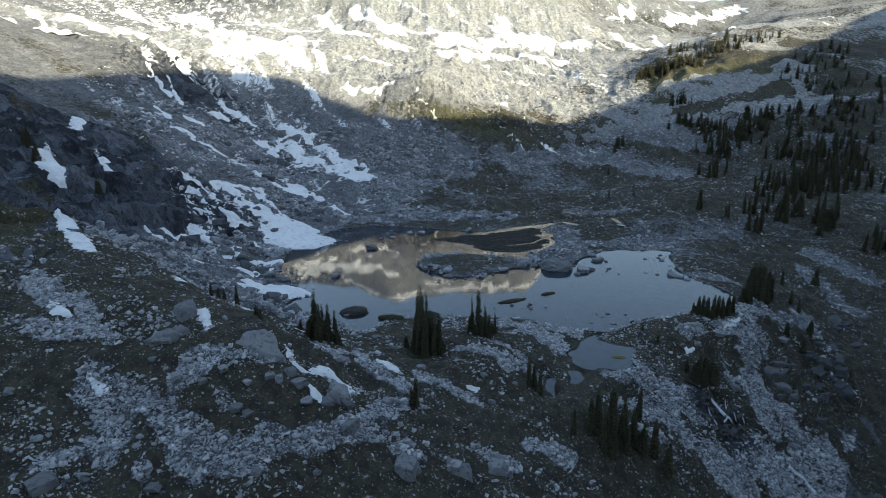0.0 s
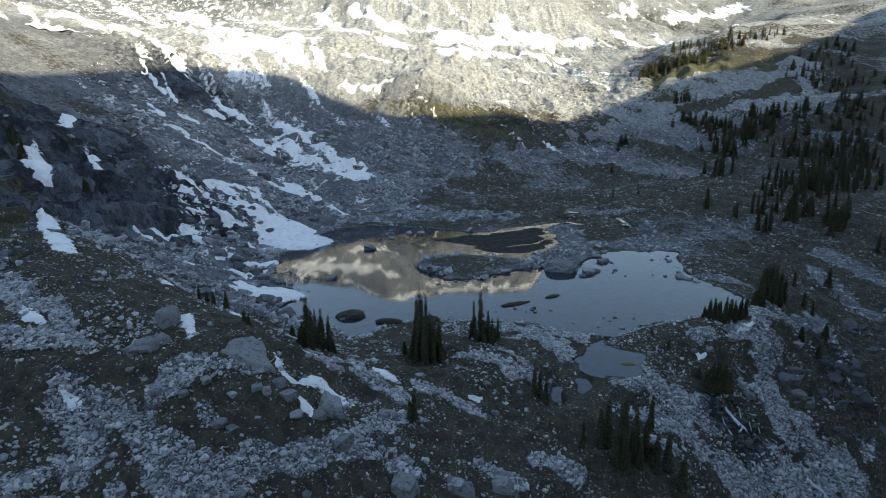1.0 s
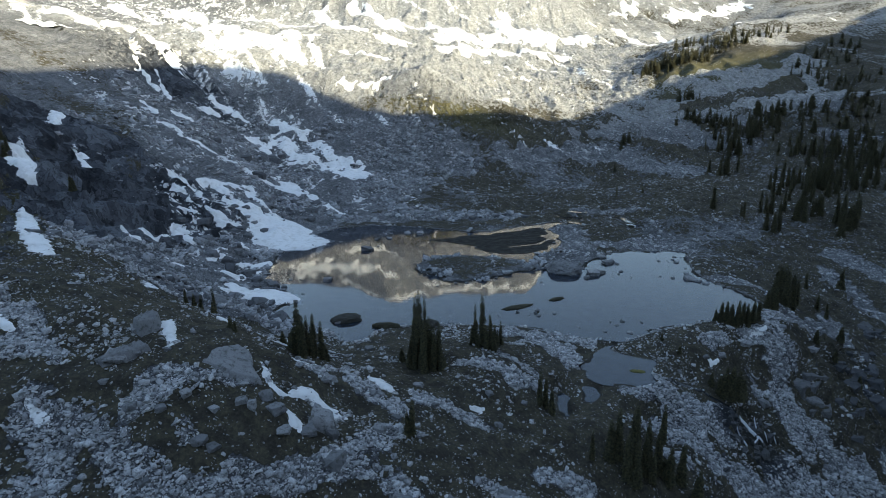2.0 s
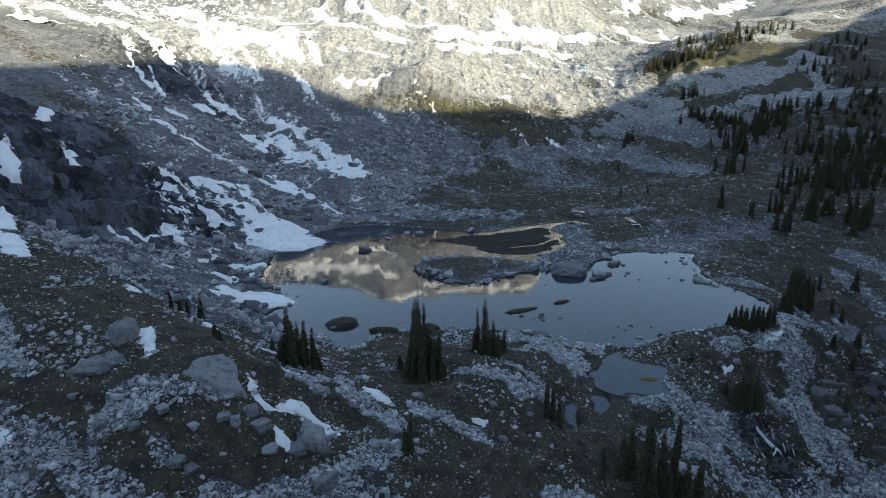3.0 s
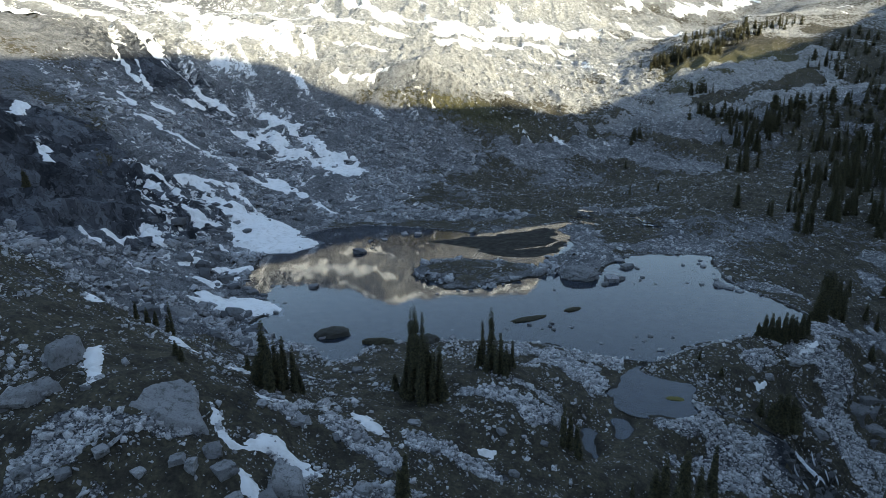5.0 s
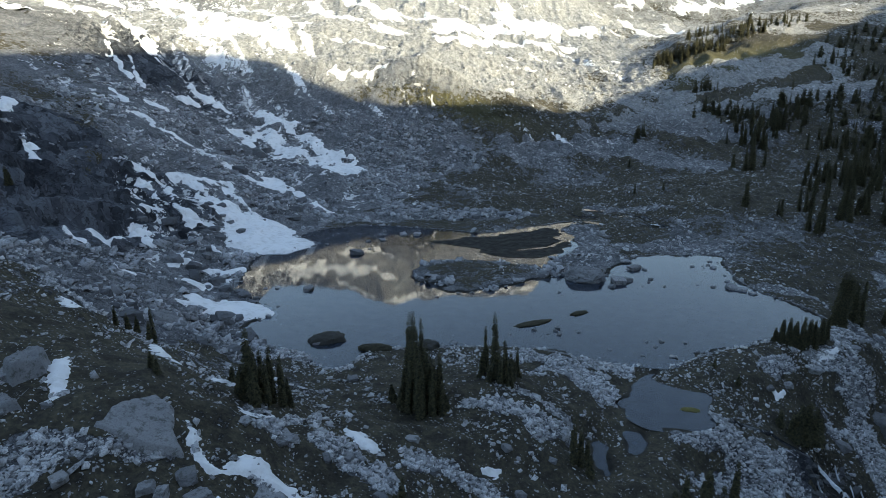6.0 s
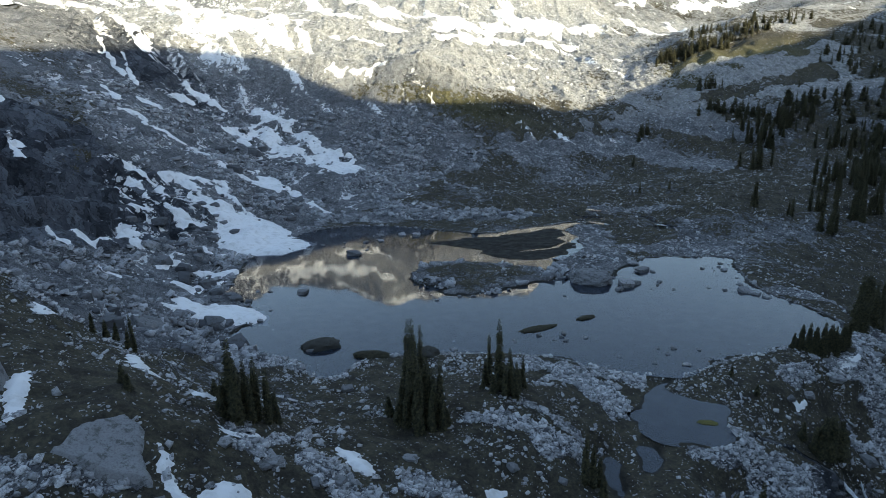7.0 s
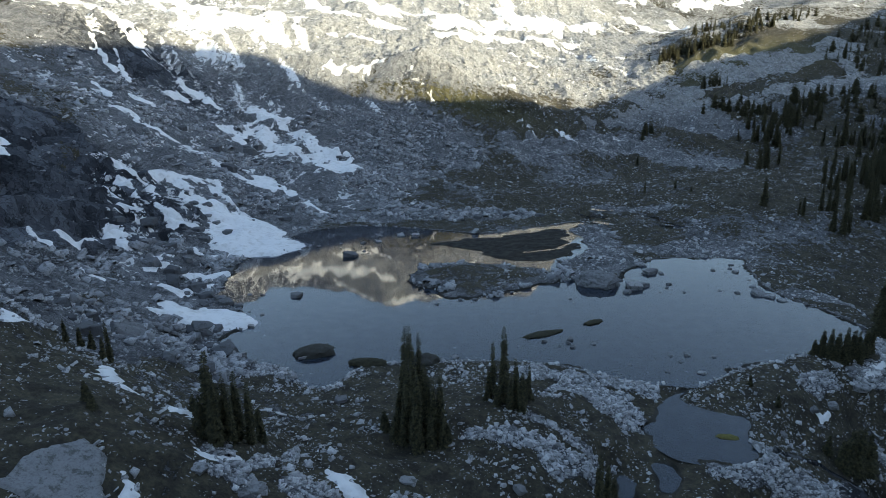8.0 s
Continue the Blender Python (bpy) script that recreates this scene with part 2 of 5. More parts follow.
def lie(x, y):
    """Height of the finished sheet."""
    i, j = np.clip(np.searchsorted(gx, x) - 1, 0, len(gx) - 2), np.clip(np.searchsorted(gy, y) - 1, 0, len(gy) - 2)
    u, v = (x - gx[i]) / (gx[i + 1] - gx[i]), (y - gy[j]) / (gy[j + 1] - gy[j])
    return (GZ[j, i] * (1 - u) + GZ[j, i + 1] * u) * (1 - v) + (GZ[j + 1, i] * (1 - u) + GZ[j + 1, i + 1] * u) * v


def at(x, y):
    return float(lie(x, y))


sheet = mesh_from("ground", np.stack([GX, GY, GZ], -1).reshape(-1, 3), grid_faces(len(gy), len(gx)))

# ---------------------------------------------------------------- the ridge whose shadow lies in the basin
def ridge_line(u):
    base = np.interp(u, [-600, -150, 0, 35, 80, 120, 133, 144, 147, 151, 169, 194, 205, 225, 255, 280, 320, 383, 480, 800],
                     [330, 300, 268, 266, 270, 274, 267, 256, 236, 219, 210, 203, 194, 188, 191, 193, 188, 190, 196, 230])
    return base + 2.5 * fbm(u / 17, u * 0 + 4.4, 4, 61)


RIDGE_OFF = 350.0
ru, rv = np.meshgrid(steps([(-600, 8), (0, 2), (450, 2), (800, 8)]), np.linspace(-1, 1, 31))
crest = ridge_line(ru)
rz = -60 + (crest + 60) * (1 - abs(rv) ** 1.1) + np.where(abs(rv) > 0.05, 9 * fbm(ru / 40, rv * 8, 4, 71), 0) * (1 - abs(rv))
sx, sy = math.sin(SUN_SIDE), math.cos(SUN_SIDE)
along = RIDGE_OFF + rv * 260 + 90 * np.maximum(rv, 0)
ridge_me = mesh_from("mountain_ridge", np.stack([ru * -sy + along * sx, ru * sx + along * sy, rz], -1).reshape(-1, 3), grid_faces(*ru.shape))

# ---------------------------------------------------------------- materials
class Nodes:
    """A node material in the making."""

    def __init__(self, name):
        self.m = bpy.data.materials.new(name)
        self.m.use_nodes = True
        self.t = self.m.node_tree
        self.p = self.t.nodes["Principled BSDF"]
        self.geo = self.add("ShaderNodeNewGeometry")

    def add(self, kind, **sets):
        n = self.t.nodes.new(kind)
        for k, v in sets.items():
            n.inputs[k.replace("_", " ")].default_value = v
        return n

    def link(self, a, b):
        self.t.links.new(a, b)

    def place(self, sx=1, sy=1, sz=1):
        n = self.add("ShaderNodeVectorMath")
        n.operation = "MULTIPLY"
        self.link(self.geo.outputs["Position"], n.inputs[0])
        n.inputs[1].default_value = (sx, sy, sz)
        return n.outputs[0]

    def noise(self, scale, detail=4, rough=0.6, at=None, color=False):
        n = self.add("ShaderNodeTexNoise", Scale=scale, Detail=detail, Roughness=rough)
        self.link(at or self.geo.outputs["Position"], n.inputs["Vector"])
        return n.outputs["Color" if color else "Fac"]

    def cells(self, scale, at=None, feature="F1"):
        n = self.add("ShaderNodeTexVoronoi", Scale=scale)
        n.feature = feature
        self.link(at or self.geo.outputs["Position"], n.inputs["Vector"])
        return n

    def attr(self, name):
        n = self.add("ShaderNodeAttribute")
        n.attribute_name = name
        return n.outputs["Fac"]

    def math(self, op, a, b=0.0, clamp=False):
        n = self.add("ShaderNodeMath")
        n.operation, n.use_clamp = op, clamp
        for i, v in enumerate((a, b)):
            if isinstance(v, (int, float)):
                n.inputs[i].default_value = v
            else:
                self.link(v, n.inputs[i])
        return n.outputs[0]

    def step(self, v, lo, hi, a=0.0, b=1.0):
        n = self.add("ShaderNodeMapRange", From_Min=lo, From_Max=hi, To_Min=a, To_Max=b)
        n.interpolation_type = "SMOOTHSTEP"
        self.link(v, n.inputs[0])
        return n.outputs[0]

    def mix(self, f, a, b, how="MIX"):
        n = self.t.nodes.new("ShaderNodeMix")
        n.data_type, n.blend_type = "RGBA", how
        for i, v in ((0, f), (6, a), (7, b)):
            if isinstance(v, (int, float)):
                n.inputs[i].default_value = v
            elif isinstance(v, tuple):
                n.inputs[i].default_value = (*v, 1)
            else:
                self.link(v, n.inputs[i])
        return n.outputs[2]

    def bump(self, height, distance, strength=1.0, after=None):
        n = self.add("ShaderNodeBump", Strength=strength, Distance=distance)
        self.link(height, n.inputs["Height"])
        if after:
            self.link(after, n.inputs["Normal"])
        return n.outputs[0]

    def done(self, color, rough=0.9, normal=None, spec=0.3):
        if isinstance(color, tuple):
            self.p.inputs["Base Color"].default_value = (*color, 1)
        else:
            self.link(color, self.p.inputs["Base Color"])
        if isinstance(rough, float):
            self.p.inputs["Roughness"].default_value = rough
        else:
            self.link(rough, self.p.inputs["Roughness"])
        self.p.inputs["Specular IOR Level"].default_value = spec
        if normal:
            self.link(normal, self.p.inputs["Normal"])
        return self.m


def make_ground_material():
    n = Nodes("talus_and_heather")
    fine, mid, wide = n.noise(2.6, 6, 0.65), n.noise(0.55, 5, 0.6), n.noise(0.12, 4, 0.55)
    # broken rock: two sizes of block, each block its own grey
    warp = n.add("ShaderNodeVectorMath")
    warp.operation = "MULTIPLY_ADD"
    n.link(n.noise(0.8, 4, 0.6, None, True), warp.inputs[0])
    warp.inputs[1].default_value = (1.6, 1.6, 1.6)
    n.link(n.geo.outputs["Position"], warp.inputs[2])
    small, big = n.cells(2.4, warp.outputs[0]), n.cells(0.7, warp.outputs[0])
    grey = n.step(n.math("ADD", n.math("MULTIPLY", small.outputs["Color"], 0.6), n.math("MULTIPLY", big.outputs["Color"], 0.4)), 0.0, 1.0)
    rock = n.mix(grey, (0.12, 0.125, 0.136), (0.38, 0.384, 0.395))
    rock = n.mix(n.step(wide, 0.3, 0.7), rock, n.mix(1.0, rock, (0.66, 0.66, 0.665), "MULTIPLY"))
    # near ground darkened, painting the shade beneath the talus blocks
    rock = n.mix(n.step(n.attr("loose"), 0.2, 0.8), rock, n.mix(1.0, rock, (0.86, 0.86, 0.875), "MULTIPLY"))
    # seams between cells painted dark, as shaded gaps between blocks
    joints = n.step(n.cells(2.4, warp.outputs[0], "DISTANCE_TO_EDGE").outputs["Distance"], 0.0, 0.12)
    rock = n.mix(n.math("MULTIPLY", n.math("SUBTRACT", 1.0, joints), 0.7), rock, (0.03, 0.03, 0.03))
    # solid cliff: darker, streaked down the face
    face = n.noise(0.9, 8, 0.7, n.place(1, 1, 0.22))
    bend = n.add("ShaderNodeVectorMath")
    bend.operation = "MULTIPLY_ADD"
    n.link(n.noise(0.22, 5, 0.6, None, True), bend.inputs[0])
    bend.inputs[1].default_value = (8.0, 8.0, 5.0)
    n.link(n.place(1.0, 0.8, 0.36), bend.inputs[2])
    blocks, chips = n.cells(0.16, bend.outputs[0]), n.cells(0.62, bend.outputs[0])
    tone = n.math("ADD", n.math("MULTIPLY", blocks.outputs["Color"], 0.5), n.math("ADD", n.math("MULTIPLY", chips.outputs["Color"], 0.3), n.math("MULTIPLY", face, 0.35)))
    cliff = n.mix(n.step(tone, 0.32, 0.85), (0.030, 0.034, 0.042), (0.17, 0.184, 0.21))
    cliff = n.mix(n.step(n.cells(0.62, bend.outputs[0], "DISTANCE_TO_EDGE").outputs["Distance"], 0.0, 0.06, 0.7, 0.0), cliff, (0.02, 0.02, 0.022))
    cliff = n.mix(n.step(n.cells(0.16, bend.outputs[0], "DISTANCE_TO_EDGE").outputs["Distance"], 0.0, 0.03, 0.55, 0.0), cliff, (0.016, 0.016, 0.018))
    rusty = n.step(n.noise(0.035, 4, 0.6, n.place(1, 1, 0.4)), 0.6, 0.75)
    cliff = n.mix(n.math("MULTIPLY", rusty, 0.03), cliff, (0.26, 0.15, 0.09))
    solid = n.step(n.math("ADD", n.attr("cliff"), n.math("MULTIPLY", n.math("SUBTRACT", mid, 0.5), 1.2)), -0.1, 0.15)
    stone = n.mix(solid, rock, cliff)
    # sunlit far face: extra brightness put into the stone colour itself
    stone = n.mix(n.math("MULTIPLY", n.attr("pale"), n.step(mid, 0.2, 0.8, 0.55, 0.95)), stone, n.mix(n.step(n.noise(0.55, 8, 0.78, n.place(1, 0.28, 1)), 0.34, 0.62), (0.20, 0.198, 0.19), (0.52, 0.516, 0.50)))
    # heather, sedge and moss
    plant = n.mix(n.step(mid, 0.35, 0.65), (0.029, 0.027, 0.022), (0.055, 0.051, 0.037))
    plant = n.mix(n.step(fine, 0.35, 0.75), plant, n.mix(1.0, plant, (2.1, 1.95, 1.8), "MULTIPLY"))
    plant = n.mix(n.step(n.attr("lush"), 0.1, 0.9), plant, n.mix(n.step(fine, 0.3, 0.7), (0.060, 0.058, 0.022), (0.115, 0.105, 0.050)))
    # stones lying loose among the plants, in two sizes
    gather = n.step(n.noise(0.28, 5, 0.65), 0.46, 0.66)
    for scale, reach, share in ((1.25, 0.27, 0.62), (2.9, 0.30, 0.58)):
        c = n.cells(scale, warp.outputs[0])
        lies = n.math("MULTIPLY", n.step(c.outputs["Distance"], reach, reach - 0.06), n.step(n.math("ADD", c.outputs["Color"], n.math("MULTIPLY", gather, 0.30)), share + 0.12, share + 0.16))
        plant = n.mix(lies, plant, n.mix(n.noise(1.7, 3, 0.6), (0.10, 0.10, 0.105), (0.50, 0.50, 0.51)))
    cover = n.math("ADD", n.attr("veg"), n.math("ADD", n.math("MULTIPLY", n.math("SUBTRACT", fine, 0.5), 1.5), n.math("MULTIPLY", n.math("SUBTRACT", mid, 0.5), 2.3)))
    veg = n.step(cover, -0.06, 0.10)
    color = n.mix(veg, stone, plant)
    color = n.mix(n.step(n.attr("wet"), 0.2, 0.8), color, n.mix(n.step(mid, 0.35, 0.7), (0.018, 0.017, 0.014), (0.055, 0.052, 0.045)))
    # flecks of old snow left between the rocks
    fleck = n.math("ADD", n.attr("frost"), n.math("ADD", n.math("MULTIPLY", n.math("SUBTRACT", n.noise(0.16, 5, 0.6, n.place(1.4, 0.7, 1.4)), 0.5), 1.9), n.math("MULTIPLY", n.math("SUBTRACT", n.noise(0.75, 5, 0.65), 0.5), 1.5)))
    color = n.mix(n.step(fleck, 0.30, 0.37), color, (0.78, 0.78, 0.78))
    height = n.math("MULTIPLY", n.math("SUBTRACT", 1.0, veg), n.math("ADD", n.math("MULTIPLY", small.outputs["Distance"], -0.9), n.math("MULTIPLY", big.outputs["Distance"], -0.5)))
    height = n.math("ADD", height, n.math("MULTIPLY", fine, 0.6))
    height = n.math("ADD", height, n.math("MULTIPLY", solid, n.math("ADD", n.math("ADD", n.math("MULTIPLY", blocks.outputs["Color"], 3.2), n.math("MULTIPLY", chips.outputs["Color"], 1.3)), n.math("MULTIPLY", face, 1.2))))
    return n.done(color, 0.92, n.bump(height, 0.55, 0.9), 0.2)


def make_stone_material(name, dark, light, wet=0.0, single=False):
    n = Nodes(name)
    grain, blotch = n.noise(7.0, 6, 0.7), n.noise(0.9, 5, 0.6)
    own = n.math("ADD", n.math("MULTIPLY", n.add("ShaderNodeObjectInfo").outputs["Random"] if single else n.geo.outputs["Random Per Island"], 0.75), n.math("MULTIPLY", blotch, 0.35), True)
    color = n.mix(own, dark, light)
    color = n.mix(n.step(grain, 0.42, 0.78, 0.0, 0.6), color, (0.07, 0.07, 0.068))
    color = n.mix(n.step(n.noise(1.6, 6, 0.75), 0.50, 0.62, 0.0, 0.75), color, n.mix(grain, (0.03, 0.031, 0.03), (0.12, 0.12, 0.11)))
    return n.done(color, 0.9 - 0.4 * wet, n.bump(n.math("ADD", grain, n.math("MULTIPLY", blotch, 1.2)), 0.10, 0.8), 0.3)


def make_snow_material(name, low, high, along=1.0):
    n = Nodes(name)
    dirt, cups = n.noise(0.7, 6, 0.65, n.place(1, along, 1)), n.noise(1.6, 5, 0.6)
    color = n.mix(n.step(dirt, 0.45, 0.75), (0.82, 0.82, 0.82), (0.60, 0.59, 0.57))
    color = n.mix(n.step(n.noise(9.0, 4, 0.7), 0.66, 0.74, 0.0, 0.5), color, (0.25, 0.24, 0.22))
    edge = n.math("ADD", n.attr("depth"), n.math("ADD", n.math("MULTIPLY", n.math("SUBTRACT", dirt, 0.5), 1.7), n.math("MULTIPLY", n.math("SUBTRACT", n.noise(0.25, 6, 0.7, n.place(1, along, 1)), 0.5), 1.6)))
    bare = n.mix(n.step(cups, 0.35, 0.65), low, high)
    color = n.mix(n.step(edge, 0.02, 0.10), bare, color)
    return n.done(color, 0.65, n.bump(cups, 0.25, 0.5), 0.3)


def make_needles(name, low, high):
    n = Nodes(name)
    color = n.mix(n.step(n.noise(3.5, 4, 0.6), 0.3, 0.7), low, high)
    color = n.mix(n.math("MULTIPLY", n.geo.outputs["Random Per Island"], 0.5), color, n.mix(1.0, color, (1.7, 1.6, 1.3), "MULTIPLY"))
    n.done(color, 0.75, None, 0.2)
    thin, both = n.add("ShaderNodeBsdfTranslucent"), n.add("ShaderNodeMixShader", Fac=0.45)
    n.link(color, thin.inputs["Color"])
    n.link(n.p.outputs[0], both.inputs[1])
    n.link(thin.outputs[0], both.inputs[2])
    n.link(both.outputs[0], n.t.nodes["Material Output"].inputs["Surface"])
    return n.m


def make_water():
    n = Nodes("still_water")
    calm = n.bump(n.math("ADD", n.noise(0.9, 3, 0.5, n.place(0.35, 1, 1)), n.math("MULTIPLY", n.noise(5.0, 2, 0.5), 0.12)), 0.012, 0.16)
    n.p.inputs["IOR"].default_value = 1.47
    n.p.inputs["Transmission Weight"].default_value = 0.75
    n.p.inputs["Base Color"].default_value = (0.09, 0.122, 0.178, 1)
    n.p.inputs["Roughness"].default_value = 0.03
    n.link(calm, n.p.inputs["Normal"])
    return n.m


def make_plain(name, low, high, scale, rough=0.85, depth=0.03):
    n = Nodes(name)
    v = n.noise(scale, 6, 0.65)
    return n.done(n.mix(n.step(v, 0.3, 0.7), low, high), rough, n.bump(v, depth, 0.8), 0.25)


GROUND, WATER = make_ground_material(), make_water()
SNOW = make_snow_material("old_snow", (0.13, 0.132, 0.14), (0.34, 0.342, 0.35))
# bare rock in the same sun-brightened tone as the far face
HIGH_SNOW = make_snow_material("mountain_snow", (0.20, 0.198, 0.19), (0.50, 0.496, 0.48), 0.3)
TALUS = make_stone_material("granite_blocks", (0.20, 0.205, 0.215), (0.72, 0.72, 0.73))
WEST_TALUS = make_stone_material("dark_granite_blocks", (0.18, 0.187, 0.202), (0.53, 0.538, 0.555))
TALUS_SINGLE = make_stone_material("granite_block", (0.22, 0.225, 0.235), (0.70, 0.70, 0.71), 0.0, True)
BEDROCK = make_stone_material("bedrock", (0.028, 0.030, 0.035), (0.13, 0.134, 0.145))
PALE_FACE = make_stone_material("pale_bedrock", (0.12, 0.122, 0.128), (0.24, 0.242, 0.25))
DARK_GRANITE = make_stone_material("dark_boulder", (0.06, 0.063, 0.071), (0.24, 0.246, 0.26))
WET_ROCK = make_stone_material("wet_rock", (0.018, 0.019, 0.022), (0.065, 0.067, 0.073), 1.0)
GRANITE = make_stone_material("granite_boulder", (0.11, 0.113, 0.12), (0.36, 0.362, 0.37))
SHORE_STONE = make_stone_material("lake_stone", (0.13, 0.133, 0.14), (0.34, 0.34, 0.34), 0.3)
NEEDLES = make_needles("fir_needles", (0.038, 0.040, 0.030), (0.128, 0.122, 0.074))
BARK = make_plain("fir_bark", (0.045, 0.040, 0.036), (0.13, 0.12, 0.11), 9.0)
SEDGE = make_plain("sedge", (0.020, 0.019, 0.013), (0.062, 0.056, 0.034), 2.4, 0.9, 0.08)
YELLOW_SEDGE = make_plain("yellow_sedge", (0.08, 0.075, 0.02), (0.17, 0.15, 0.05), 3.0, 0.9, 0.06)
STREAM = make_plain("stream_water", (0.012, 0.013, 0.016), (0.03, 0.032, 0.037), 2.0, 0.22, 0.05)
MOSSY = make_stone_material("mossy_rock", (0.028, 0.027, 0.021), (0.115, 0.11, 0.095))
FOAM = make_plain("white_water", (0.45, 0.48, 0.52), (0.85, 0.87, 0.9), 3.5, 0.4, 0.08)

# ---------------------------------------------------------------- what covers the ground, place by place
BUTTRESS = outline([(-150, 60), (-140, 105), (-117, 104), (-106, 113), (-93, 102), (-82, 90), (-67, 66), (-69, 58), (-70, 44), (-77, 47), (-83, 46), (-80, 32), (-69, 16), (-58, -8), (-66, -20), (-90, 10)], 2)
TALUS_FRONT = [(-39, -38, -35, -40, 2.2), (-35, -40, -33, -46, 2.8), (-34, -39, -28, -43, 2.2), (-29, -42, -24, -45, 3.0), (-24, -46, -18, -44, 2.2),
               (-18, -42, -14, -42, 2.0), (-14, -42, -5, -35, 2.5), (-29, -38, -27, -34, 2.0), (-27, -34, -20, -32, 1.2), (-24, -39, -23, -40, 1.3),
               (-46, -29, -40, -31, 1.9), (-48, -23, -44, -28, 1.8), (-57, -19, -50, -25, 2.2), (-50, -30, -45, -31, 1.4), (-31, -45, -29, -48, 1.1), (-39, -48, -37, -47, 1.6)]
TALUS_MIDDLE = [(-10, -22, -4, -25, 1.8), (-7, -32, -2, -30, 1.5), (-1, -21, 5, -21, 2.0), (-4, -38, -1, -40, 1.7), (6, -33, 10, -35, 1.6), (13, -28, 17, -28, 2.4),
                (4, -8, 14, -9, 1.3), (11, -12, 17, -9, 1.3), (19, 8, 23, 2, 2.6), (12, 15, 26, 10, 2.2), (-14, -29, -11, -31, 1.4), (-15, -24, -12, -16, 1.2),
                (9, -3, 17, -7, 1.0), (-16, -20, -13, -24, 1.5), (16, 10, 22, 8, 2.4), (-21, 16, -14, 12, 3.0)]
TALUS_EAST = [(31, -7, 40, -5, 2.8), (32, -11, 44, -7, 3.7), (43, -5, 45, -4, 2.2), (41, -13, 46, -14, 3.0), (46, -14, 50, -17, 4.4), (53, -10, 63, -6, 4.6), (58, -13, 70, -9, 3.6),
              (66, 0, 72, -1, 5.0), (62, 9, 62, 0, 4.6), (61, 11, 66, 15, 3.6), (57, 14, 65, 15, 2.6), (64, 21, 79, 29, 2.8), (101, 62, 103, 41, 3.4),
              (110, 71, 117, 58, 4.2), (84, 12, 82, 4, 3.8), (49, 11, 53, 13, 1.6), (29, -18, 35, -16, 1.3), (63, 43, 74, 41, 3.3), (75, -4, 79, -8, 4.0)]
TALUS_GULLY = [(57, 12, 61, 11, 2.0), (63, 14, 62, 9, 3.8), (63, 10, 62, 5, 3.6), (63, 6, 67, 2, 4.2), (56, 9, 56, 5, 1.8), (36, -5, 38, -8, 3.6), (39, -6, 46, -3, 2.6), (34, -11, 40, -12, 3.0),
               (66, 22, 75, 26, 2.4), (86, 34, 84, 28, 2.8), (67, 2, 74, -3, 4.4)]
HEATH = [(-40, -15, -35, -20, 4.4), (-26, -41, -18, -37, 3.0), (-31, -46, -29, -46, 1.7), (-16, -45, 1, -41, 1.8), (-5, -36, 10, -26, 2.6), (-37, -35, -32, -37, 2.7),
         (-42, -38, -42, -42, 2.0), (24, -19, 25, -27, 5.2), (31, -21, 34, -24, 5.0), (21, -18, 26, -18, 3.4), (48, 5, 57, 10, 4.0), (58, 3, 55, 5, 1.6), (94, 23, 80, 6, 2.6),
         (83, 4, 79, -3, 2.4), (10, 0, 17, -4, 1.7), (-28, -19, -23, -24, 2.6), (-21, 5, -12, 9, 1.8), (-8, 11, 5, -4, 2.4)]
EAST_PLANTS = [(120, 248, 126, 218, 4.5), (133, 223, 144, 207, 4.0), (124, 201, 139, 195, 4.6), (156, 228, 174, 216, 2.2), (160, 269, 195, 257, 5.0), (218, 301, 261, 302, 10.0),
               (218, 262, 219, 236, 9.0), (199, 233, 207, 220, 5.2), (90, 203, 94, 190, 3.5), (69, 225, 82, 211, 2.2), (46, 200, 66, 200, 3.1)]
EAST_STONES = [(90, 233, 105, 197, 7), (104, 193, 124, 188, 5), (145, 262, 166, 243, 4.5), (128, 264, 148, 240, 5), (194, 255, 193, 236, 6), (156, 211, 181, 201, 4.5),
               (183, 206, 200, 209, 3.5), (166, 182, 181, 176, 4.5), (81, 198, 72, 203, 3.5), (45, 108, 66, 102, 3.0), (64, 204, 60, 182, 3), (110, 214, 118, 196, 4)]
TALUS_WEST = [(-35, 33, -27, 20, 4.9), (-52, 53, -34, 28, 7.4), (-62, 75, -45, 108, 16), (-80, 110, -30, 125, 18), (-90, 150, -20, 150, 22), (-45, 185, 5, 168, 12),
              (30, 178, 75, 188, 9), (85, 205, 190, 215, 12), (110, 232, 200, 260, 8), (70, 190, 100, 160, 9), (-25, 108, 20, 112, 7), (-34, 9, -25, 18, 6),
              (45, 72, 66, 70, 4), (38, 60, 36, 92, 6), (-48, 15, -40, 30, 6), (-75, 45, -50, 62, 6),
              (-70, 30, -50, 14, 9), (-58, 10, -44, 8, 6), (-46, 6, -36, 5, 5)]


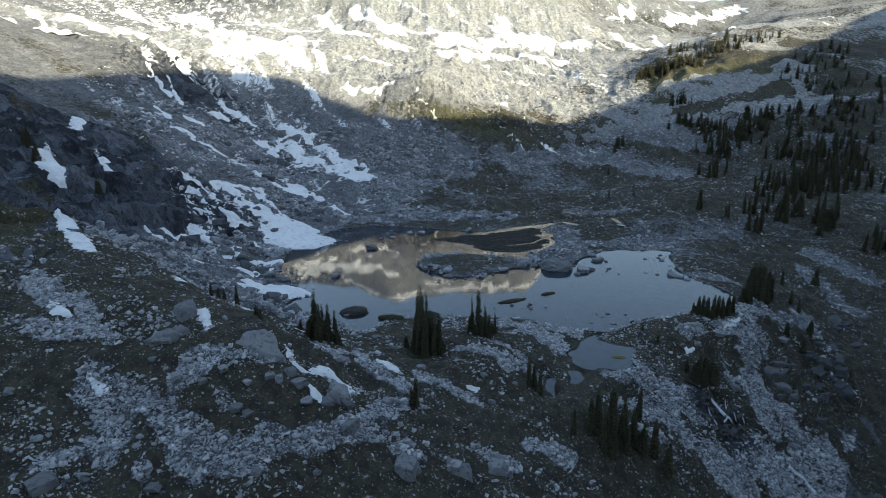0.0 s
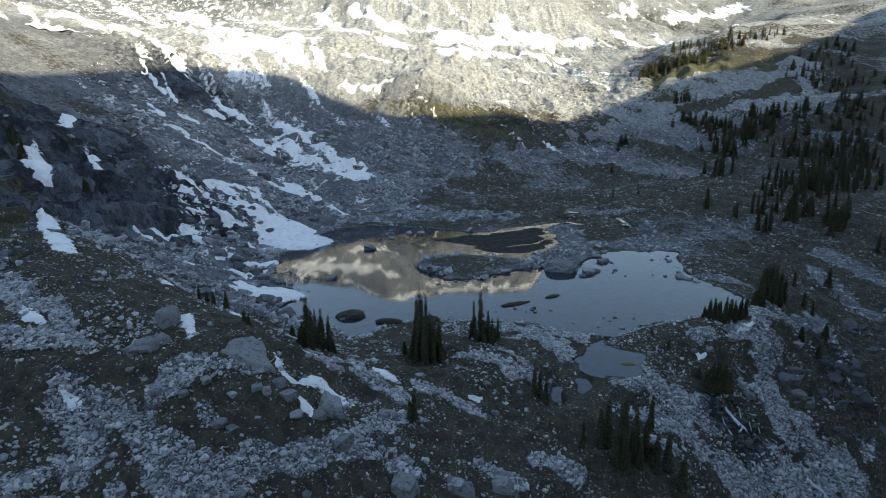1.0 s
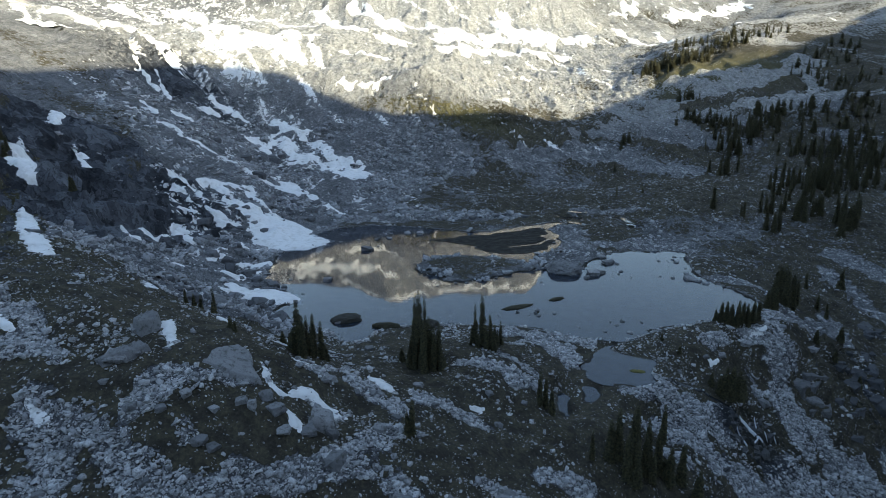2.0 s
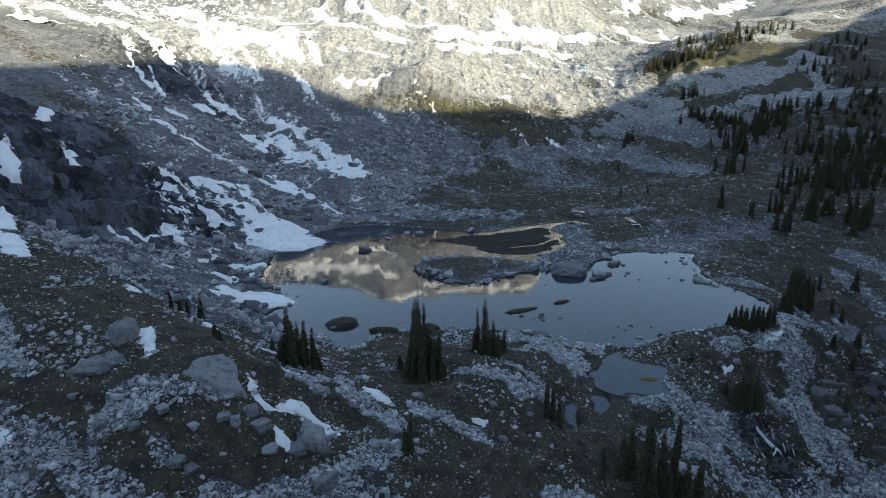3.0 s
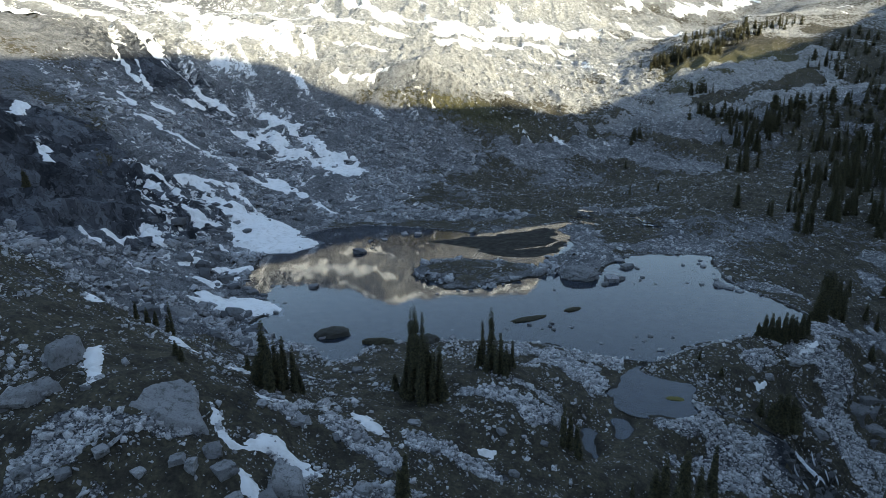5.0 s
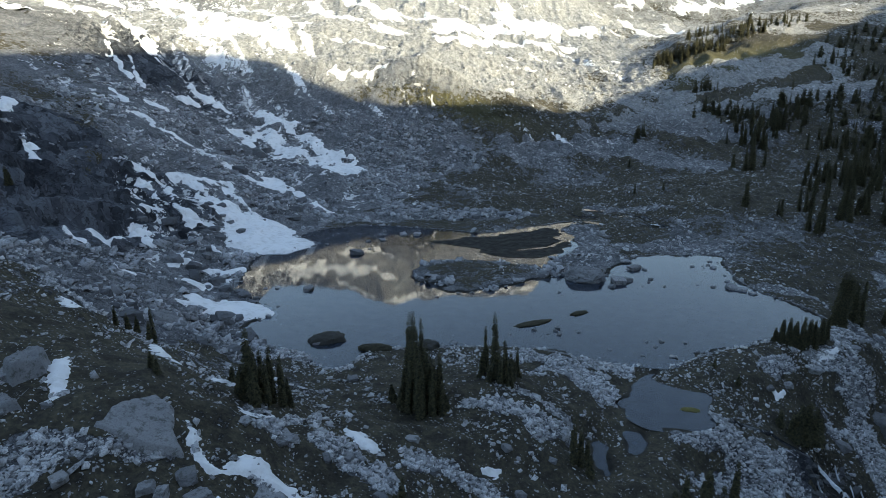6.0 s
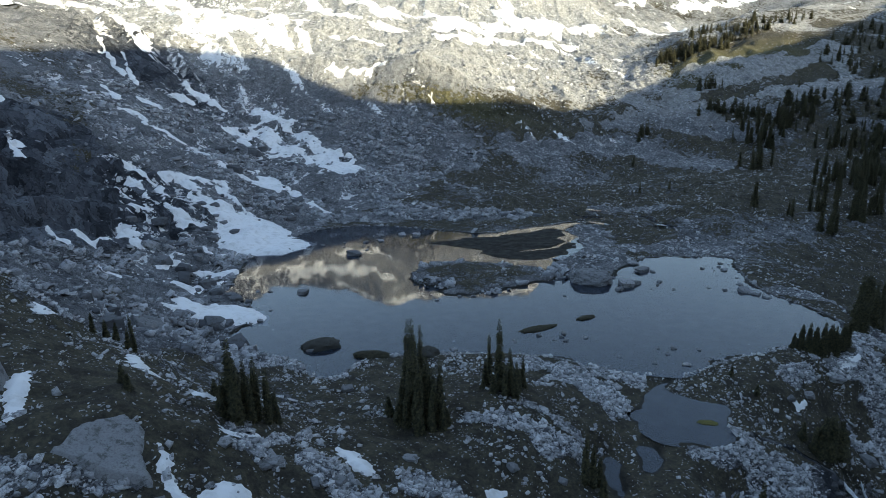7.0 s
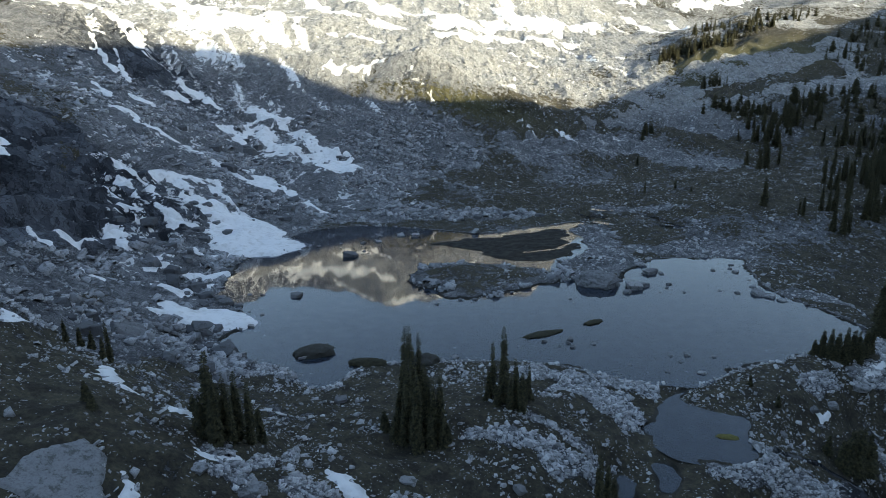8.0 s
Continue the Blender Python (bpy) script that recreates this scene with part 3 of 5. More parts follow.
def cover(x, y, water=True):
    """Plants against stone: above 0 plants, below 0 stone; and how much is solid cliff, lush, wet."""
    rubble = np.maximum(np.maximum(np.maximum(np.maximum(beside(x, y, TALUS_FRONT), beside(x, y, TALUS_MIDDLE)), beside(x, y, TALUS_GULLY)), np.maximum(beside(x, y, TALUS_EAST), beside(x, y, EAST_STONES))), beside(x, y, TALUS_WEST))
    veg = np.where(y < 25, 0.60, 0.10) + 0.75 * fbm(x / 22, y / 22, 5, 41)
    veg = veg + 0.30 * blob(x, y, 60, 125, 55, 28) + 0.42 * blob(x, y, 110, 95, 50, 48) - 0.5 * blob(x, y, -60, 130, 45, 60)
    veg = veg + 0.7 * blob(x, y, 2, 199, 48, 8) + 0.55 * blob(x, y, 150, 284, 38, 22) + 0.5 * blob(x, y, 60, 200, 40, 10) - 0.5 * smooth(150, 170, y) * smooth(60, 20, x)
    veg = veg + 0.3 * blob(x, y, 150, 160, 50, 40) + 0.2 * blob(x, y, 160, 268, 55, 20) + 0.6 * blob(x, y, -122, 170, 20, 9)
    veg = veg - 0.65 * blob(x, y, 190, 303, 45, 14) + 0.7 * blob(x, y, 123, 241, 9, 9) + 0.6 * blob(x, y, 132, 222, 13, 7) + 0.5 * blob(x, y, 141, 205, 12, 9)
    veg = veg - 0.55 * smooth(215, 260, y) * smooth(150, 90, x) - 0.4 * smooth(300, 420, y)
    veg = veg - 0.62 * np.clip(smooth(-52, -64, x) * smooth(-15, 5, y) * smooth(95, 75, y), 0, 1)
    veg = veg - 0.36 * smooth(-28, -42, x) * smooth(30, 60, y) + 0.55 * smooth(25, 60, y) * smooth(230, 200, y) * fbm(x / 17, y / 17, 4, 42)
    veg = veg - 1.35 * smooth(-0.10, 0.48, rubble + 0.8 * fbm(x / 4.5, y / 4.5, 4, 44) + 0.45 * fbm(x / 1.5, y / 1.5, 3, 43))
    veg = veg + 0.8 * smooth(-0.25, 0.35, np.maximum(beside(x, y, HEATH), beside(x, y, EAST_PLANTS)) + 0.5 * fbm(x / 4.5, y / 4.5, 4, 45))
    cliff = -0.55 + 1.6 * smooth(-54, -66, x + 0.25 * np.maximum(60 - y, 0)) * smooth(-20, 10, y) * smooth(112, 84, y) + 1.0 * blob(x, y, 8, 203, 26, 9) + 0.9 * blob(x, y, 82, 14, 6, 10)
    butt = smooth(-3.0, 3.0, inside(BUTTRESS, x, y) + 4 * fbm(x / 9, y / 9, 4, 46))
    cliff = np.maximum(cliff, -0.55 + 1.7 * butt)
    veg = veg - 0.5 * butt + 0.95 * butt * smooth(0.02, 0.3, fbm((x + 0.6 * y) / 7, (y - 0.6 * x) / 22, 4, 48))
    cliff = cliff + 0.9 * smooth(430, 520, y) + 0.8 * blob(x, y, -120, 180, 50, 25) + 0.5 * fbm(x / 30, y / 30, 3, 47)
    cliff = cliff + 1.0 * blob(x, y, 51, -5, 6, 5)
    lush = np.clip(0.45 * smooth(-52, -64, x) * smooth(110, 80, y) + 0.7 * blob(x, y, 150, 262, 60, 25) + 0.7 * blob(x, y, 5, 200, 45, 12) + 0.3 * blob(x, y, -122, 172, 22, 10), 0, 1)
    deep = inside(LAKE, x, y)
    wet = smooth(-0.6, 0.4, deep) * smooth(0.35, 0.05, lie(x, y)) if water else 0 * x
    for line in (POND, POOL, POOL_LOW) if water else ():
        wet = np.maximum(wet, smooth(-0.3, 0.3, inside(line, x, y)))
    wet = np.maximum(wet, 0.95 * blob(x, y, 51.6, -4.4, 4.6, 3.8))
    isle = inside(ISLAND, x, y)
    veg = np.where(isle > -1, -0.22 + 0.38 * smooth(1.5, 5, isle + 2 * fbm(x / 4, y / 4, 3, 61)), veg)
    veg = np.where((deep > -0.5) & (isle < -1), np.where(inside(MARSH, x, y) > -2, 0.9, -0.3), veg)
    return veg, cliff, lush, wet, rubble


FLECK_BANDS = [(-120, 150, -60, 120, 18), (-90, 175, -20, 130, 16), (-80, 110, -55, 70, 14), (-110, 215, -60, 180, 10), (-60, 60, -48, 40, 8)]


def frost(x, y):
    """How much thin old snow lies between the rocks."""
    west = 0.18 * smooth(-0.4, 0.8, beside(x, y, FLECK_BANDS)) - 0.02
    high = -0.08 + 0.20 * smooth(-50, -120, x + 0.15 * (y - 250)) + 0.10 * smooth(330, 420, y) - 0.5 * blob(x, y, 40, 250, 70, 55) - 0.5 * smooth(95, 130, x) * smooth(420, 330, y)
    west = np.where(west > 0.02, west, -0.5)
    where = smooth(30, 45, y) * smooth(60, 30, x - 0.55 * (y - 150)) * smooth(0.5, -0.5, inside(LAKE, x, y))
    return where * (np.where(y > 215, high, west) + 1) - 1


VEG, CLIFF, LUSH, WET, RUBBLE = cover(GX, GY)
# loose is all near ground under y 30, which gets that painted shade
# pale starts near the shadow edge and paints the sunlit rock brighter
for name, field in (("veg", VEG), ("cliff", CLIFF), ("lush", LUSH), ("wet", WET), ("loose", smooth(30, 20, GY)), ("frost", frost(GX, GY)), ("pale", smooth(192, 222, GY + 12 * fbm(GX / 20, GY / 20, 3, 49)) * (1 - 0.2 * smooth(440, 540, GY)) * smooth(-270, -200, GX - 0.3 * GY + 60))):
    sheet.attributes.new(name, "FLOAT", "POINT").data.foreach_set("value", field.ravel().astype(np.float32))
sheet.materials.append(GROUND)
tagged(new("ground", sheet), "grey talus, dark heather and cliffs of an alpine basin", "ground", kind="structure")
for name, value in (("veg", 0.0), ("cliff", 0.6), ("lush", 0.0), ("wet", 0.0), ("loose", 0.0), ("frost", -1.0), ("pale", 0.0)):
    ridge_me.attributes.new(name, "FLOAT", "POINT").data.foreach_set("value", np.full(len(ridge_me.vertices), value, np.float32))
ridge_me.materials.append(GROUND)
tagged(new("mountain_ridge", ridge_me), "steep grey rock ridge closing the basin", "mountain", kind="structure")


# ---------------------------------------------------------------- water
def water(name, line, level, spread, label):
    c = line.mean(0)
    away = line - c
    rim = line + spread * away / np.linalg.norm(away, axis=1)[:, None]
    bm = bmesh.new()
    face = bm.faces.new([bm.verts.new((p[0], p[1], level)) for p in rim])
    bmesh.ops.triangulate(bm, faces=[face])
    if sum(f.normal.z for f in bm.faces) < 0:
        bmesh.ops.reverse_faces(bm, faces=bm.faces)
    me = bpy.data.meshes.new(name)
    bm.to_mesh(me)
    me.materials.append(WATER)
    ob = tagged(new(name, me), label, "water", kind="structure")
    ob.visible_shadow = False
    return ob


water("lake_water", LAKE, 0.0, 1.0, "still blue-grey lake mirroring the sunlit mountain")
water("pond_water", POND, POND_Z, 0.7, "small still pond below the lake")
water("pool_water", POOL, POOL_Z, 0.6, "dark little pool among heather")
water("pool_water", POOL_LOW, POOL_LOW_Z, 0.6, "narrow dark pool beside a fir")


# ---------------------------------------------------------------- snow
def snow(name, x0, x1, y0, y1, cell, field, thick, label, kind="", material=SNOW):
    """A sheet of old snow that lies on the ground where field(x, y) > 0 and thins out at its rim."""
    xs, ys = np.meshgrid(np.arange(x0, x1 + cell, cell), np.arange(y0, y1 + cell, cell))
    f = field(xs, ys)
    z = lie(xs, ys) + thick * np.clip(f, -0.6, 1.0)
    faces = grid_faces(*xs.shape)
    flat = f.ravel()
    faces = faces[(flat[faces] > -0.45).any(1) & (flat[faces] > -1.5).all(1)]
    used = np.unique(faces)
    number = np.full(flat.size, -1)
    number[used] = np.arange(len(used))
    me = mesh_from(name, np.stack([xs, ys, z], -1).reshape(-1, 3)[used], number[faces])
    me.attributes.new("depth", "FLOAT", "POINT").data.foreach_set("value", (flat[used] if cell > 1 else np.clip(flat[used] + (0.35 if cell < 0.5 else 0.15), -1, 0.95)).astype(np.float32))
    me.materials.append(material)
    return tagged(new(name, me), label, "snow", kind=kind)


def patch(points, rim=0.5):
    line = outline(points, 2)
    wide = 0.55 if rim < 1 else 2.6
    return lambda x, y: np.clip((inside(line, x + wide * fbm(x / wide, y / wide, 4, 77), y + wide * fbm(x / wide + 4, y / wide, 4, 78)) + 0.3 * fbm(x / 0.6, y / 0.6, 3, 79)) / rim, -2, 1)


def lay_patch(label, points):
    p = np.array(points)
    (x0, y0), (x1, y1) = p.min(0) - 1.2, p.max(0) + 1.2
    snow("snow_patch", x0, x1, y0, y1, 0.22 if y1 < 30 else 0.6, patch(points, 0.5 if y1 < 30 else 1.2), 0.28 if y1 < 30 else 0.7, label)


lay_patch("old snow patch beside a rock ledge", [(-32.5, -22.9), (-30.9, -22.7), (-29.0, -26.6), (-28.5, -29.0), (-30.0, -27.4)])
lay_patch("forked strip of old snow below a pale boulder", [(-19.6, -27.2), (-18.3, -28.4), (-17.0, -30.6), (-15.9, -30.7), (-15.2, -28.4), (-13.4, -28.0),
                                                            (-9.5, -29.6), (-10.5, -30.9), (-13.6, -30.0), (-16.5, -32.0), (-18.3, -29.9)])
lay_patch("small tongue of old snow among boulders", [(-15.3, -33.7), (-14.3, -33.8), (-13.0, -35.5), (-13.9, -36.1)])
lay_patch("thin strip of old snow on heather", [(-8.9, -17.4), (-6.9, -18.1), (-4.8, -20.5), (-5.9, -21.3), (-7.6, -19.8)])
lay_patch("scrap of old snow between stones", [(4.7, -18.3), (6.8, -17.5), (6.3, -18.8), (5.0, -19.1)])
lay_patch("scrap of old snow in a hollow", [(47.7, 7.3), (49.9, 8.4), (49.0, 6.9), (47.6, 6.1)])
lay_patch("thin old snow lens below firs", [(58.0, 15.2), (62.3, 17.4), (62.4, 16.4), (59.1, 14.6)])
lay_patch("small old snow patch on a hump", [(-45.0, -0.4), (-42.8, -0.6), (-41.3, -5.0), (-43, -4)])
lay_patch("thin snow streak beside a boulder", [(-40.6, -36.6), (-37.8, -37.8), (-36.4, -39.6), (-38.4, -38.9)])
lay_patch("old snow in a hollow behind a hump", [(-31.6, -7.4), (-30.2, -7.6), (-27.6, -11.2), (-25.6, -12.2), (-26.6, -13), (-29.4, -11.4)])
lay_patch("thin old snow strip behind firs", [(-23.4, -12.4), (-21.6, -12.6), (-19.6, -13.6), (-20.6, -14.6), (-22.6, -13.8)])
lay_patch("thin old snow strip below firs", [(-17.6, -21.4), (-16, -20.6), (-14.4, -20), (-15, -21), (-16.6, -22)])
lay_patch("scrap of old snow on stony ground", [(-51.4, -24.6), (-49.6, -25.4), (-47, -27), (-46.8, -28.4), (-49.2, -27.6)])
lay_patch("snow patch high on a dark cliff", [(-120.3, 106.5), (-117.0, 106.5), (-111.0, 98.0), (-112.0, 91.0), (-116, 98)])
lay_patch("snow patch on a dark cliff ledge", [(-101.0, 84.5), (-96.1, 78.8), (-92.6, 76.7), (-93.6, 72.7), (-98, 77)])
lay_patch("broad snow patch at the foot of a cliff", [(-78.0, 22.0), (-73.3, 18.8), (-60.9, 1.6), (-53.5, -6.9), (-56.8, -7.7), (-64, 1), (-70, 10)])
lay_patch("long snow patch on a dark cliff ledge", [(-110.2, 72.7), (-106.6, 70.6), (-89.7, 47.7), (-91.1, 45.3), (-96.3, 49.0)])

SNOW_BANDS = [(-135, 186, -108, 161, 0.9), (-117, 177, -106, 161, 0.9), (-100, 151, -96, 153, 1.3), (-111, 149, -104, 141, 1.2), (-97, 184, -83, 179, 1.8), (-97, 169, -92, 175, 1.2),
              (-98, 135, -75, 134, 1.5), (-75, 134, -47, 127, 2.3), (-59, 136, -45, 126, 2.0), (-45, 126, -34, 111, 1.5), (-74, 96, -62, 78, 1.4), (-57, 56, -53, 58, 1.0),
              (-51, 55, -42, 59, 1.1), (-99, 212, -88, 211, 2.2), (-69, 44, -66, 40, 1.1), (-115, 230, -92, 212, 2.8)]
SNOW_TONGUES = [(-71, 184, -47, 169, 3.0), (-49, 167, -31, 151, 4.6), (-67, 172, -55, 159, 4.4), (-76, 166, -68, 162, 2.6), (-55, 161, -30, 146, 3.2), (-75, 105, -63, 115, 2.2),
                (-69, 104, -56, 95, 3.2), (-83, 98, -77, 97, 1.3), (-78, 90, -72, 85, 1.9), (-73, 78, -65, 72, 2.3), (-67, 48, -64, 63, 1.6), (-67, 65, -62, 56, 1.6),
                (-62, 82, -56, 81, 1.7), (-62, 112, -50, 98, 1.8)]
SNOW_STRIPS = [(-59, 36, -54, 35, 0.9), (-49, 45, -46, 44, 1.1), (-46, 44, -42, 51, 1.1), (-44, 34, -40, 37, 0.9), (-55, 49, -53, 54, 0.9), (-51, 66, -47, 69, 1.0),
               (-50, 54, -45, 56, 1.0), (-41, 30, -39, 32, 0.8)]
SNOW_SHEET = outline([(-43.6, 69), (-35, 72), (-29.8, 79.5), (-37.0, 86.5), (-41, 97), (-50, 101), (-60, 97), (-66, 104), (-58, 91), (-52.0, 77), (-48.3, 71.4)])
SNOW_LOW = outline([(-45, 31), (-39, 39.6), (-30.2, 35.5), (-29.6, 30), (-35.9, 28.4), (-41, 28.6)])


def west_snow(x, y):
    u, v = x + 2.6 * fbm(x / 5, y / 5, 4, 51), y + 3.4 * fbm(x / 5 + 9, y / 5, 4, 54)
    f = 1.6 * np.maximum(np.maximum(beside(u, v, SNOW_BANDS), beside(u, v, SNOW_TONGUES)), beside(u, v, SNOW_STRIPS)) + 0.16 + 1.5 * fbm(x / 1.7, y / 1.7, 4, 52) - 1.0 * smooth(0.02, 0.3, fbm(x / 6, y / 6, 3, 59))
    for line in (SNOW_SHEET, SNOW_LOW):
        f = np.maximum(f, np.minimum(inside(line, x, y), 3.0) * 0.4 + 1.0 * fbm(x / 3, y / 3, 5, 53))
    return np.clip(f, -2, 1)


snow("snowfield", -126, -18, 26, 236, 0.62, west_snow, 0.55, "streaked old snowfield running down talus to the lake", "structure")

HIGH_BANDS = [(-174, 190, -159, 190, 4), (-187, 229, -163, 216, 5), (-178, 270, -155, 224, 5), (-250, 432, -201, 378, 7), (-227, 472, -181, 428, 7), (-140, 300, -97, 240, 8),
              (-100, 234, -79, 285, 9), (-95, 262, -77, 243, 9), (-65, 225, -83, 271, 3), (-57, 225, -74, 275, 3), (-158, 454, -84, 373, 6), (-101, 471, -67, 365, 6), (-72, 462, -31, 388, 6),
              (-84, 373, -32, 348, 9), (-51, 259, -28, 257, 5), (-131, 481, -101, 471, 7)]
BENCH_BANDS = [(-32, 408, 10, 395, 11), (5, 378, 77, 410, 13), (1, 352, 86, 366, 6), (76, 402, 111, 408, 8), (51, 445, 52, 415, 9), (17, 364, 17, 300, 3.5), (31, 345, 41, 299, 1.8),
               (-45, 215, -25, 220, 1.6), (31, 262, 55, 282, 1.8), (31, 219, 36, 236, 1.4), (55, 261, 67, 263, 1.6), (150, 500, 150, 401, 4), (189, 549, 180, 429, 4), (144, 407, 181, 390, 4),
               (277, 543, 207, 341, 5), (259, 537, 199, 348, 4)]
CREST_BANDS = [(-164, 568, -85, 535, 12), (-166, 588, -147, 587, 6), (-114, 586, -83, 600, 5), (-44, 600, 36, 581, 7), (42, 577, 108, 589, 5), (-73, 527, -51, 536, 5),
               (-64, 603, -43, 590, 4), (-20, 560, 10, 570, 4), (226, 547, 296, 562, 9), (-230, 540, -190, 510, 9), (160, 520, 190, 560, 6)]


def high_snow(x, y):
    u, v = x + 4 * fbm(x / 6, y / 30, 4, 55), y + 14 * fbm(x / 6 + 5, y / 30, 4, 56)
    f = np.maximum(1.3 * np.maximum(beside(u, v, HIGH_BANDS), beside(u, v, BENCH_BANDS)) + 0.05, -0.62 + 0.42 * smooth(-60, -130, x) * smooth(330, 250, y) + 0.1 * smooth(430, 520, y))
    f = f - 0.9 * blob(x, y, 30, 250, 55, 40) - 1.6 * smooth(105, 130, x) * smooth(395, 350, y)
    f = np.where(y > 470, np.maximum(1.1 * beside(u, v, CREST_BANDS), -0.75), f)
    return np.clip(f + 1.35 * fbm((x + 0.9 * y) / 6, (y - 0.9 * x) / 70, 5, 57) + 0.8 * fbm((x + 0.5 * y) / 2.6, y / 10, 5, 58), -2, 1)


snow("mountain_snow", -330, 330, 186, 620, 1.5, high_snow, 0.8, "sunlit snowfields on the far mountain face", "structure", HIGH_SNOW)

# ---------------------------------------------------------------- stones
def hull(points):
    """Corners and triangles of the convex body round some points."""
    bm = bmesh.new()
    for p in points:
        bm.verts.new(p)
    got = bmesh.ops.convex_hull(bm, input=bm.verts)
    loose = [v for v in bm.verts if not v.link_faces]
    bmesh.ops.delete(bm, geom=loose, context="VERTS")
    bmesh.ops.triangulate(bm, faces=bm.faces)
    bm.verts.index_update()
    v = np.array([q.co[:] for q in bm.verts])
    f = np.array([[q.index for q in face.verts] for face in bm.faces])
    bm.free()
    return v, f


rng = np.random.default_rng(7)
BLOCKS, SUNK = [], []
for k in range(10):
    corners = np.array([(sx, sy, sz) for sx in (-1, 1) for sy in (-1, 1) for sz in (-1, 1)]) * 0.5
    corners = corners * rng.uniform(0.62, 1.1, (8, 3)) + rng.uniform(-0.13, 0.13, (8, 3))
    v, f = hull(corners)
    n = np.cross(v[f[:, 1]] - v[f[:, 0]], v[f[:, 2]] - v[f[:, 0]])
    BLOCKS.append((v, f))
    SUNK.append((v, f[n[:, 2] / np.linalg.norm(n, axis=1) > -0.75]))


def turn_matrices(n, tilt):
    a, b, c = rng.uniform(0, 6.283, n), rng.normal(0, tilt, n), rng.normal(0, tilt, n)
    ca, sa, cb, sb, cc, sc = np.cos(a), np.sin(a), np.cos(b), np.sin(b), np.cos(c), np.sin(c)
    z = np.zeros(n)
    one = np.ones(n)
    ra = np.stack([ca, -sa, z, sa, ca, z, z, z, one], 1).reshape(n, 3, 3)
    rb = np.stack([one, z, z, z, cb, -sb, z, sb, cb], 1).reshape(n, 3, 3)
    rc = np.stack([cc, z, sc, z, one, z, -sc, z, cc], 1).reshape(n, 3, 3)
    return ra @ rb @ rc


def rubble_mesh(name, x, y, size, material, sink=0.22):
    z = lie(x, y)
    turn = turn_matrices(len(x), 0.35)
    shape = np.stack([size * rng.uniform(0.8, 1.8, len(x)), size * rng.uniform(0.6, 1.1, len(x)), size * rng.uniform(0.28, 0.65, len(x))], 1)
    kind = rng.integers(0, len(BLOCKS), len(x))
    vs, fs, n = [], [], 0
    for k, (v, f) in enumerate(SUNK):
        pick = np.nonzero(kind == k)[0]
        if not len(pick):
            continue
        p = np.einsum("nij,nvj->nvi", turn[pick], v[None] * shape[pick][:, None])
        p = p + np.stack([x[pick], y[pick], z[pick] + shape[pick][:, 2] * (0.5 - sink)], 1)[:, None]
        vs.append(p.reshape(-1, 3))
        fs.append((f[None] + (n + np.arange(len(pick)) * len(v))[:, None, None]).reshape(-1, 3))
        n += len(pick) * len(v)
    me = mesh_from(name, np.vstack(vs), np.vstack(fs), False)
    me.materials.append(material)
    return me


def strew(x0, x1, y0, y1, count, chance):
    """Points over a stretch of the plan, kept with the chance given there."""
    x, y = rng.uniform(x0, x1, count), rng.uniform(y0, y1, count)
    valley = abs(x) < 0.74 * (y + 106)
    x, y = x[valley], y[valley]
    keep = rng.uniform(0, 1, len(x)) < chance(x, y)
    return x[keep], y[keep]


def dry(x, y):
    d = inside(LAKE, x, y)
    ok = (d < -0.1) | (inside(ISLAND, x, y) > -0.3)
    for line in (POND, POOL, POOL_LOW):
        ok = ok & (inside(line, x, y) < 0.0)
    return ok


def on_rubble(x, y):
    veg, cliff, lush, wet, rub = cover(x, y, False)
    return np.where(dry(x, y) & (blob(x, y, 51.5, -4.4, 4.2, 3.4) < 0.45), np.clip(smooth(0.12, -0.32, veg + 0.3 * fbm(x / 2, y / 2, 3, 88)) * (1 - 0.97 * smooth(-0.35, 0.2, cliff)) * np.where(x < -18, smooth(0.5, 0.1, west_snow(x, y)), 1), 0, 1), 0)


def western(x, y):
    """The darker stone west of the lake."""
    return (x < -24 + 0.1 * (y - 20)) & (y > -4 - 0.3 * (x + 24)) | (y > 24) & (x < 27)


def near_rubble(x, y):
    return np.where(western(x, y), 0, on_rubble(x, y))


def west_rubble(x, y):
    return np.where(western(x, y), on_rubble(x, y) * smooth(-0.3, 0.25, fbm(x / 13, y / 13, 4, 89)), 0)


def high_rubble(x, y):
    return np.where(high_snow(x, y) < 0.1, (0.3 + 0.65 * smooth(-0.15, 0.25, fbm(x / 16, y / 30, 4, 87))), 0.06) * (1 - 0.8 * blob(x, y, 0, 215, 45, 14)) * smooth(0.4, 0.0, cover(x, y, False)[0] * (x > 100))


def on_heath(x, y):
    veg = cover(x, y, False)[0]
    return np.where(dry(x, y), 0.10 + 0.9 * smooth(-0.05, 0.28, fbm(x / 5, y / 5, 5, 91)) - 0.75 * smooth(0.7, 1.1, veg), 0)


def sizes(n, low, high, steep=3.6):
    return low + (high - low) * rng.uniform(0, 1, n) * rng.uniform(0, 1, n) ** steep


